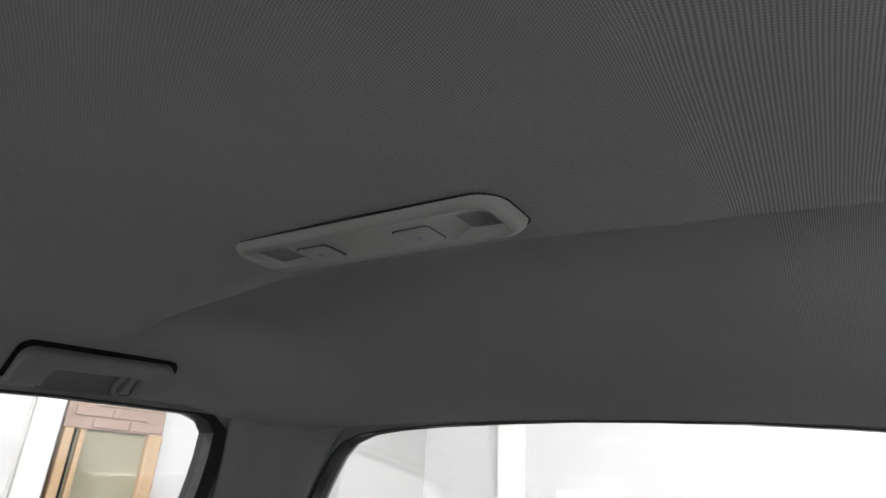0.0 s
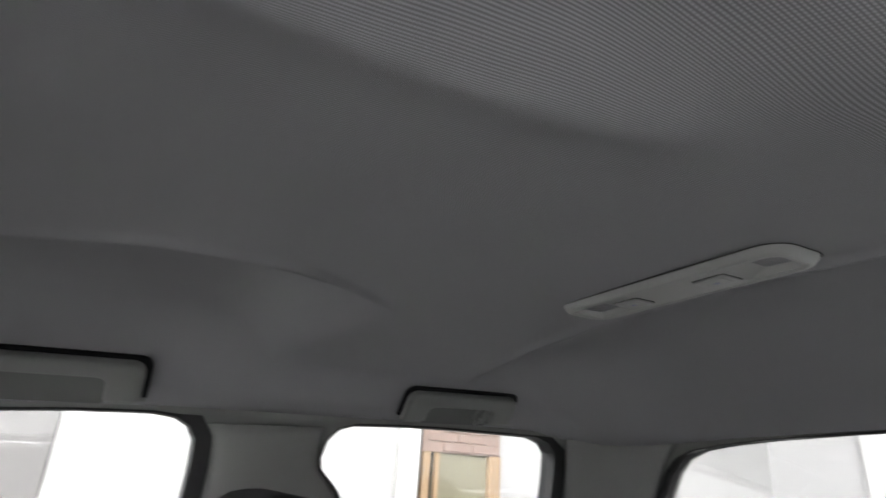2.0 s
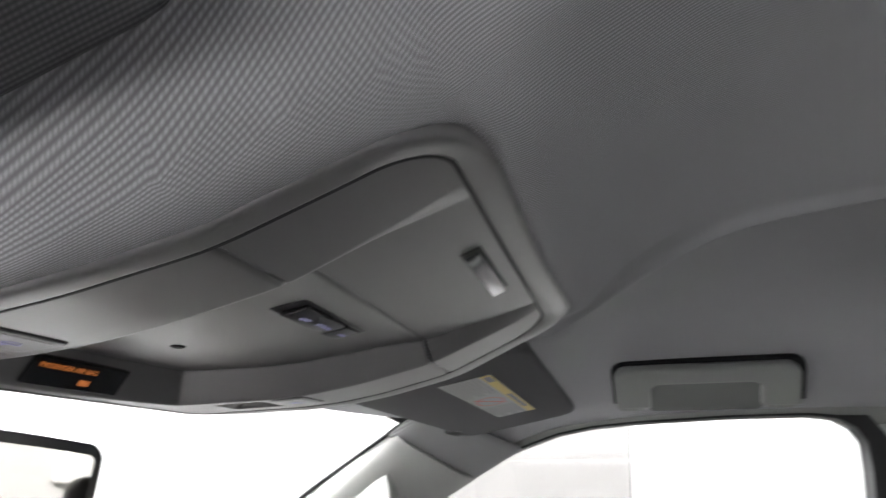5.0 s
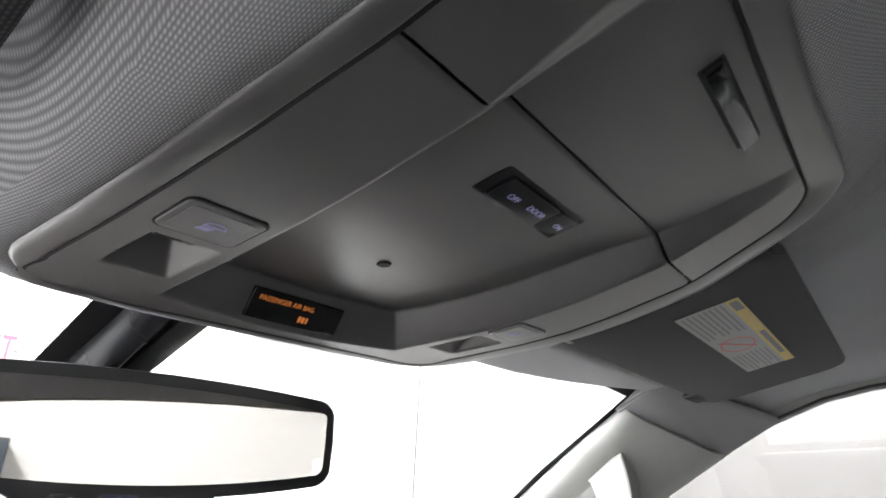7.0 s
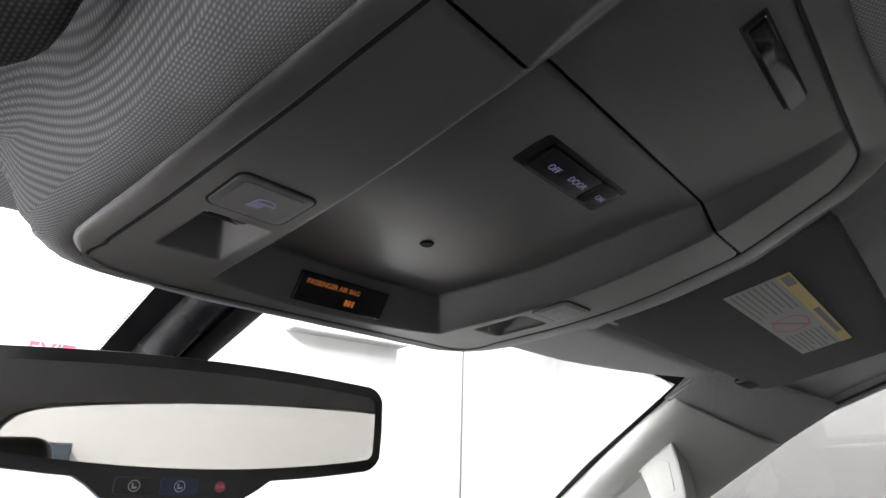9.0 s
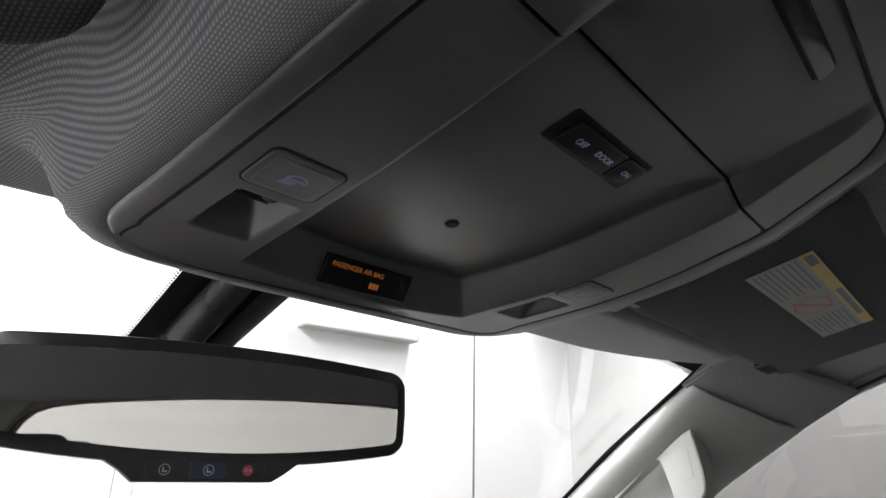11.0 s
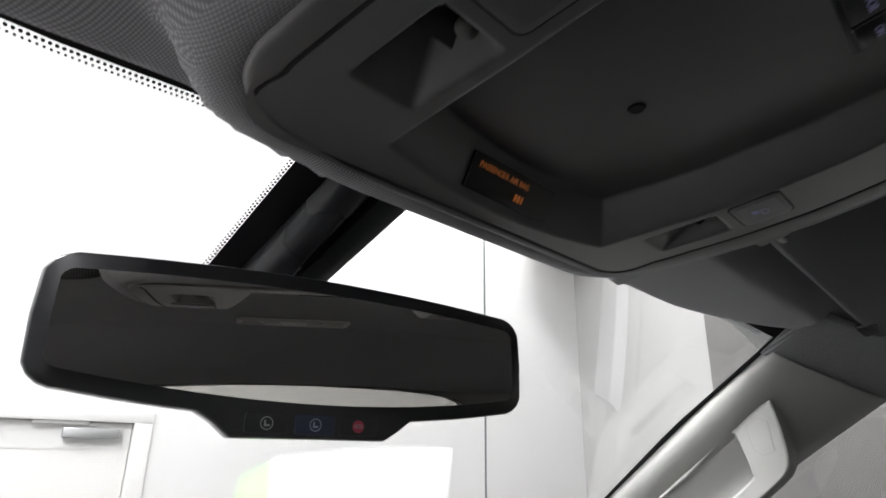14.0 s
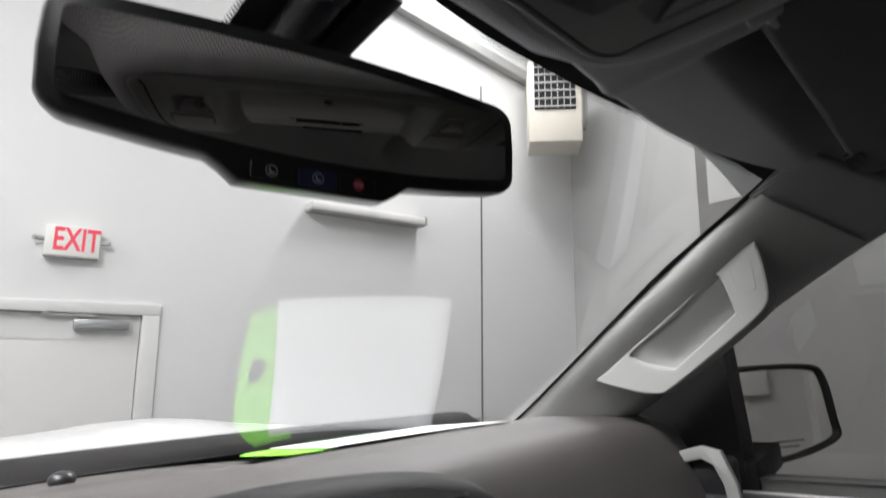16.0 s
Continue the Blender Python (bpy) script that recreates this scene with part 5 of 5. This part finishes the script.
part("housing", loft(secs, caps=True), MATT, om, "black mirror housing", angle=50)
part("mirror_glass", prism([(x * 0.90, y * 0.89) for x, y in ol], 0.002, 0.0006, 1, F @ Matrix.Translation((0.002, 0, -0.0035))), MIRROR_DARK, om, "mirror glass", smooth=False)
for k in range(2):
    part("warning_line", slab((-0.032 + 0.012 * k, -0.0012, 0), (0.052 - 0.010 * k, 0.0012, 0.0003), m=F @ Matrix.Translation((-0.004, -0.050 - 0.009 * k, -0.0014))), INK, om, smooth=False)
part("arm", loft([[(0.80, y, z) for y, z in ((0.22, -0.36), (0.31, -0.36), (0.31, -0.40), (0.22, -0.40))], [(0.95, y, z) for y, z in ((0.22, -0.35), (0.30, -0.35), (0.30, -0.385), (0.22, -0.385))]]), MATT, om)
part("sail_cover", plate([[(0.235, -0.39), (0.235, -0.188), (0.30, -0.222), (0.47, -0.335), (0.50, -0.39)]], lambda y, z: (x_side(z) - 0.012, y, z), lambda y, z: (x_side(z) + 0.05, y, z)), MATT, om, "black triangular door corner cover", smooth=False)

bonnet = []
for y in np.linspace(0.84, 2.3, 24):
    bonnet.append([(x, y, -0.312 + 0.042 * sstep(0.80, 1.35, y) - 0.10 * (max(0, y - 1.35) / 0.95) ** 2 - 0.05 * (abs(x) / 0.85) ** 3 + 0.018 * math.exp(-((abs(x) - 0.42) / 0.14) ** 2)) for x in np.linspace(-0.88, 0.88, 31)])
bn = thing("bonnet", "glossy white painted bonnet ahead of the windscreen", "bonnet", (0, 1.5, -0.5))
ob = under(grid("panel", np.array(bonnet), HOODM), bn)
sol = ob.modifiers.new("thickness", "SOLIDIFY")
sol.thickness, sol.offset = 0.02, -1
cowl = [[(x, y_glass(min(abs(x), 0.63), -0.33) + 0.03 + dy, z) for x in np.linspace(-0.66, 0.66, 31)] for dy, z in ((-0.03, -0.325), (0.0, -0.285), (0.03, -0.270), (0.06, -0.268), (0.10, -0.278), (0.12, -0.36))]
under(grid("cowl", np.array(cowl), MATT), bn, "black plastic cowl")

# ---- the rest of the pickup, outside the cab ----
pick = thing("pickup_body", "white painted pickup body with black tyres, parked on the floor", "pickup truck", (0, 0, -1.9))
for sgn in (-1, 1):
    arch = [(1.55 + 0.46 * math.cos(a), -1.50 + 0.46 * math.sin(a)) for a in np.linspace(0, math.pi, 13)]
    side = [(0.80, -0.36), (0.80, -1.50)] + arch[::-1] + [(2.30, -1.50), (2.36, -1.10), (2.32, -0.44)]
    part("fender", plate([side], lambda y, z: (sgn * 0.89, y, z), lambda y, z: (sgn * 0.86, y, z)), HOODM, pick, smooth=False)
    part("door_skin", plate([[(-1.52, -0.40), (0.79, -0.40), (0.79, -1.48), (-1.52, -1.48)]], lambda y, z: (sgn * (0.90 - 0.10 * sstep(-0.75, -0.40, z)), y, z), lambda y, z: (sgn * (0.87 - 0.09 * sstep(-0.75, -0.40, z)), y, z)), HOODM, pick, smooth=False)
    arch = [(-2.20 + 0.46 * math.cos(a), -1.55 + 0.46 * math.sin(a)) for a in np.linspace(0, math.pi, 13)]
    bed = [(-1.56, -0.62), (-1.56, -1.55)] + arch + [(-3.20, -1.50), (-3.24, -0.62)]
    part("bed_side", plate([bed], lambda y, z: (sgn * 0.90, y, z), lambda y, z: (sgn * 0.84, y, z)), HOODM, pick, smooth=False)
part("nose", slab((-0.855, 2.26, -1.45), (0.855, 2.36, -0.46), 0.03, 2), HOODM, pick)
part("grille", slab((-0.62, 2.355, -1.0), (0.62, 2.375, -0.62), 0.008, 1), MATT, pick, "black grille", smooth=False)
part("tailgate", slab((-0.835, -3.24, -1.25), (0.835, -3.18, -0.62), 0.015, 2), HOODM, pick)
part("bed_floor", slab((-0.835, -3.18, -1.20), (0.835, -1.56, -1.16)), MATT, pick, "black bed liner", smooth=False)
part("undertray", slab((-0.70, -3.0, -1.62), (0.70, 2.2, -1.30), 0.02, 1), MATT, pick, "dark frame and undertray", smooth=False)
inv = TRUCK.inverted()
for sgn in (-1, 1):
    for yw in (1.55, -2.20):
        c = TRUCK @ Vector((sgn * 0.78, yw, -1.55))
        c.z = 0.40
        c = inv @ c
        tyre = []
        for rr, dx in ((0.22, -0.10), (0.34, -0.125), (0.385, -0.11), (0.40, -0.06), (0.40, 0.06), (0.385, 0.11), (0.34, 0.125), (0.22, 0.10)):
            tyre.append([(c.x + dx, c.y + rr * math.cos(a), c.z + rr * math.sin(a)) for a in np.linspace(0, 2 * math.pi, 33)[:-1]])
        wheel = part("wheel", loft(tyre), RUBBER, pick, "black rubber tyre on an alloy rim", angle=40)
        rim = []
        for rr, dx in ((0.235, 0.06), (0.225, 0.115), (0.20, 0.10), (0.07, 0.085), (0.05, 0.10)):
            rim.append([(c.x + sgn * dx, c.y + rr * math.cos(a), c.z + rr * math.sin(a)) for a in np.linspace(0, 2 * math.pi, 25)[:-1]])
        part("rim", loft(rim), ALU, wheel, "alloy rim", angle=40)

# ---- the photo bay round the truck ----
def bay(nm, bm, material, label, cat):
    ob = bm_ob(nm, bm, material)
    ob.matrix_world = BAY
    return tagged(ob, label, cat, kind="structure")


DOOR_X0, DOOR_X1, DOOR_H = -0.53, 0.452, 2.035
bay("wall_front", plate([[(XL, 0), (DOOR_X0, 0), (DOOR_X0, DOOR_H), (DOOR_X1, DOOR_H), (DOOR_X1, 0), (XR, 0), (XR, CEIL), (XL, CEIL)]], lambda x, z: (x, 0, z), lambda x, z: (x, 0.15, z)), WALL, "smooth white painted front wall", "wall")
bay("wall_right", plate([[(YB, 0), (-6.17, 0), (-6.17, 2.46), (-5.56, 2.46), (-5.56, 0), (0, 0), (0, CEIL), (YB, CEIL)]], lambda y, z: (XR, y, z), lambda y, z: (XR + 0.15, y, z)), WALLB, "white side wall, coloured dimmer, with an unfinished opening", "wall")
bay("wall_left", slab((XL - 0.15, YB, 0), (XL, 0.15, CEIL)), WALL, "white side wall", "wall")
bay("wall_back", slab((XL, YB - 0.15, 0), (XR, YB, CEIL)), WALLC, "white back wall, coloured dimmer", "wall")
bay("floor_bay", slab((XL - 0.15, YB - 0.15, -0.1), (XR + 0.15, 0.15, 0)), FLOORM, "grey painted concrete floor", "floor")
bay("ceiling", slab((XL - 0.15, YB - 0.15, CEIL), (XR + 0.15, 0.15, CEIL + 0.1)), CEILM, "flat white ceiling", "ceiling")
for lx, ly, _ in LAMPS:
    lt = thing("ceiling_lamp", "unseen long white ceiling lamp with a frosted diffuser", "ceiling lamp", (lx, ly, CEIL), BAY, group="ceiling lamps")
    part("tray", slab((lx - 0.28, ly - 1.13, CEIL - 0.06), (lx + 0.28, ly + 1.13, CEIL), 0.008), DOORM, lt, smooth=False)
    part("diffuser", slab((lx - 0.25, ly - 1.1, CEIL - 0.075), (lx + 0.25, ly + 1.1, CEIL - 0.06)), LAMPG, lt, smooth=False)

# panel joints
bay("trim_joint", slab((3.076, -0.004, 0.9), (3.094, 0.002, 4.25)), SEAM, "dark vertical panel joint", "joint")
for yj in (-3.60,):
    bay("trim_joint_side", slab((XR - 0.004, yj - 0.012, 0), (XR + 0.002, yj + 0.012, CEIL)), GREY, "vertical panel joint", "joint")

# steel door with frame and closer
fr = thing("door_1", "white steel door in a painted frame with a closer, shut", "door", (DOOR_X0, 0, 0), BAY, kind="structure")
part("leaf", slab((DOOR_X0 + 0.05, 0.03, 0.01), (DOOR_X1 - 0.052, 0.075, DOOR_H - 0.05), 0.002, 1), DOORM, fr, smooth=False)
part("top_rail", slab((DOOR_X0 + 0.05, 0.026, DOOR_H - 0.20), (DOOR_X1 - 0.052, 0.029, DOOR_H - 0.055)), FRAMEM, fr, smooth=False)
for a, b in (((DOOR_X0 - 0.055, -0.02, 0), (DOOR_X0 + 0.045, 0.12, DOOR_H + 0.02)), ((DOOR_X1 - 0.047, -0.02, 0), (DOOR_X1 + 0.055, 0.12, DOOR_H + 0.02)), ((DOOR_X0 - 0.055, -0.023, DOOR_H - 0.045), (DOOR_X1 + 0.055, 0.12, DOOR_H + 0.022))):
    part("frame_bar", slab(a, b, 0.006, 2), FRAMEM, fr)
cl = part("door_closer", slab((0.04, -0.03, 1.895), (0.335, 0.028, 1.955), 0.010, 2), ALU, fr, "grey hydraulic door closer")
part("closer_arm", slab((-0.12, -0.012, 1.968), (0.17, -0.002, 1.990), 0.003, 1), GREY, cl)
part("lever_handle", tube([(DOOR_X1 - 0.12, 0.03, 1.0), (DOOR_X1 - 0.12, -0.03, 1.0), (DOOR_X1 - 0.24, -0.03, 1.0)], 0.010), ALU, fr)

# exit sign with two small lamp heads
sg = thing("exit_sign", "white exit sign with red letters and two lamp heads", "exit sign", (0, -0.05, 2.41), BAY)
part("box", slab((-0.150, -0.06, 2.315), (0.130, 0.0, 2.492), 0.008, 2), SIGNW, sg)
part("base_edge", slab((-0.150, -0.064, 2.306), (0.130, -0.002, 2.318), 0.003, 1), GREY, sg)
letters("EXIT", 0.190, RED, sg, Matrix.Translation((0.010, -0.061, 2.408)) @ pose(0, 0, 0, 90, 0, 0) @ Matrix.Diagonal((0.62, 1, 1, 1)), "red letters", 0.001, "sign_letters", 0.004)
for x0, s in ((-0.150, -1), (0.130, 1)):
    part("lamp_head", tube([(x0, -0.03, 2.41), (x0 + s * 0.03, -0.035, 2.41), (x0 + s * 0.055, -0.05, 2.412)], 0.014, 10), GREY, sg, "grey lamp head")

# shelf-like strip fitting on the front wall
st = thing("wall_light", "white wall-mounted strip light housing, unlit", "wall light", (1.95, -0.1, 2.80), BAY)
part("housing", slab((1.42, -0.16, 2.800), (2.40, 0.0, 2.860), 0.012, 2), DOORM, st)
part("end_cap", slab((2.385, -0.165, 2.795), (2.405, 0.0, 2.865), 0.004, 1), GREY, st)
part("underside", slab((1.44, -0.15, 2.793), (2.38, -0.02, 2.802)), GREY, st, smooth=False)

# unit heater hung in the corner
ht = thing("unit_heater", "beige metal unit heater with a dark grille, hung near the corner", "heater", (3.60, -0.40, 3.62), BAY)
HT = Matrix.Translation((3.60, -0.42, 3.62)) @ pose(0, 0, 0, 0, 0, -40)
part("case", slab((-0.235, -0.20, 0), (0.235, 0.20, 0.78), 0.02, 2, HT), BEIGE, ht)
part("grille", slab((-0.18, -0.212, 0.30), (0.18, -0.20, 0.74), m=HT), MATT, ht, "dark grille", smooth=False)
for k in range(6):
    part("louvre", slab((-0.18, -0.226, 0.315 + k * 0.075), (0.18, -0.210, 0.330 + k * 0.075), 0.003, 1, HT), GREY, ht, smooth=False)
for k in range(6):
    part("louvre_bar", slab((-0.145 + k * 0.055, -0.228, 0.30), (-0.138 + k * 0.055, -0.212, 0.74), m=HT), GREY, ht, smooth=False)
part("gas_pipe", tube([HT @ Vector(p) for p in ((0.22, -0.05, 0.12), (0.27, -0.05, 0.14), (0.29, -0.02, 0.25), (0.29, 0.0, 0.8))], 0.02), GREY, ht)
part("bracket", slab((-0.05, 0.20, 0.62), (0.05, 0.42, 0.70), m=HT), GREY, ht, smooth=False)
tap = thing("wall_tap", "small grey wall tap beside the panel joint", "tap", (3.02, 0, 1.23), BAY)
part("body", tube([(3.02, 0.0, 1.235), (3.02, -0.05, 1.235), (3.02, -0.06, 1.20)], 0.012), GREY, tap)
part("lever", slab((2.94, -0.055, 1.245), (3.10, -0.040, 1.258), 0.003, 1), GREY, tap)
sk = thing("wall_socket", "small grey fitting on the front wall", "socket", (2.70, 0, 1.25), BAY)
part("plate", slab((2.68, -0.012, 1.19), (2.72, 0.0, 1.29), 0.003, 1), GREY, sk)

# unfinished opening in the side wall: brick lintel, pine jambs, olive sheet
op = thing("opening_frame", "unfinished opening with brick lintel, pine jambs and olive sheet", "opening", (XR, -5.87, 0), BAY)
part("olive_sheet", slab((XR + 0.02, -6.10, 0), (XR + 0.03, -5.66, 2.23)), OLIVE, op, "olive plastic sheet", smooth=False)
for y0, y1 in ((-6.165, -6.075), (-5.63, -5.575)):
    part("jamb", slab((XR - 0.04, y0, 0), (XR + 0.06, y1, 2.218), 0.006, 1), WOOD, op, "raw pine jamb", smooth=False)
part("inner_jamb", slab((XR - 0.03, -5.70, 0), (XR + 0.03, -5.667, 2.215), 0.003, 1), WOOD, op, smooth=False)
part("lintel", slab((XR - 0.012, -6.165, 2.22), (XR + 0.1, -5.57, 2.455)), BRICKM, op, "weathered brick lintel", smooth=False)
bme = bmesh.new()
bmesh.ops.create_cube(bme, size=1)
for v in bme.verts:
    v.co = (v.co.x * 0.02, v.co.y * 0.212, v.co.z * 0.058)
bmesh.ops.bevel(bme, geom=list(bme.edges), offset=0.004, segments=1, affect="EDGES")
bmesh_me = bpy.data.meshes.new("brick")
bme.to_mesh(bmesh_me)
bme.free()
bmesh_me.materials.append(BRICKM)
for r in range(3):
    for c in range(4):
        y = -6.055 + c * 0.222 - 0.11 * (r % 2)
        if -6.07 <= y <= -5.67:
            b = new("brick", bmesh_me)
            b.parent = op
            b.location = Vector((XR - 0.014, y, 2.258 + r * 0.067)) - BASE[op]
pipe = thing("wall_pipe", "white painted pipe casing beside the opening", "pipe casing", (XR - 0.05, -5.45, 0), BAY)
part("casing", slab((XR - 0.07, -5.54, 0), (XR, -5.40, CEIL - 0.02), 0.01, 2), DOORM, pipe)
part("pipe", tube([(XR - 0.085, -5.37, 0), (XR - 0.085, -5.37, CEIL)], 0.012), GREY, pipe)

# back wall fittings seen through the back window
post = thing("wall_post", "pale grey steel post on the back wall", "post", (0, YB, 0), BAY)
part("post", slab((POST_X - 0.09, YB, 0), (POST_X + 0.09, YB + 0.14, CEIL - 0.01), 0.008, 1), FRAMEM, post, smooth=False)
part("flange", slab((POST_X + 0.09, YB, 0), (POST_X + 0.13, YB + 0.05, CEIL - 0.01), 0.004, 1), DOORM, post, smooth=False)
led = thing("wall_cabinet", "grey ledge on the back wall", "wall cabinet", (POST_X - 1.0, YB, 2.0), BAY)
part("ledge", slab((POST_X - 0.95, YB, LEDGE_Z - 0.30), (POST_X - 0.44, YB + 0.1, LEDGE_Z), 0.02, 2), FRAMEM, led)

# sloping cable tray high on the front wall, and a board with a bright pane on the side wall
tray = thing("cable_tray", "light grey sloping cable tray high on the front wall", "cable tray", (2.6, -0.1, 4.6), BAY)
part("channel", slab((-1.1, -0.10, -0.05), (1.1, 0.0, 0.05), 0.006, 1, Matrix.Translation((2.6, 0, 4.64)) @ pose(0, 0, 0, 0, 10.7, 0)), GREY, tray, smooth=False)
brd = thing("wall_board", "pinkish grey wall board with a white upper pane", "wall board", (XR, -2.0, 2.4), BAY)
part("board", slab((XR - 0.02, -3.2, 0.0), (XR, -1.40, 3.6), 0.004, 1), BOARD, brd, smooth=False)
# unseen dark boards, added to cut the low light from the passenger side
for y0, y1 in ((-5.36, -3.62), (-8.55, -6.20)):
    part("added_dark_board", slab((XR - 0.02, y0, 0.0), (XR, y1, 1.72), 0.004, 1), BOARD, brd, smooth=False)
part("pane", slab((XR - 0.026, -1.95, 2.98), (XR - 0.018, -1.50, 3.42), 0.002, 1), WALLB, brd, smooth=False)

# dark blue steel cabinet against the back wall
cab = thing("storage_cabinet", "tall dark blue steel storage cabinet against the back wall", "cabinet", (-0.42, YB + 0.2, 0), BAY)
part("body", slab((-0.86, YB + 0.002, 0.0), (0.02, YB + 0.42, 2.05), 0.006, 2), BLUES, cab)
for x0, x1, hx in ((-0.855, -0.424, -0.46), (-0.416, 0.015, -0.38)):
    leaf = part("door", slab((x0, YB + 0.422, 0.08), (x1, YB + 0.440, 2.03), 0.004, 1), BLUES, cab)
    part("handle", slab((hx - 0.012, YB + 0.440, 0.98), (hx + 0.012, YB + 0.462, 1.12), 0.004, 1), GREY, leaf, "grey pull handle")
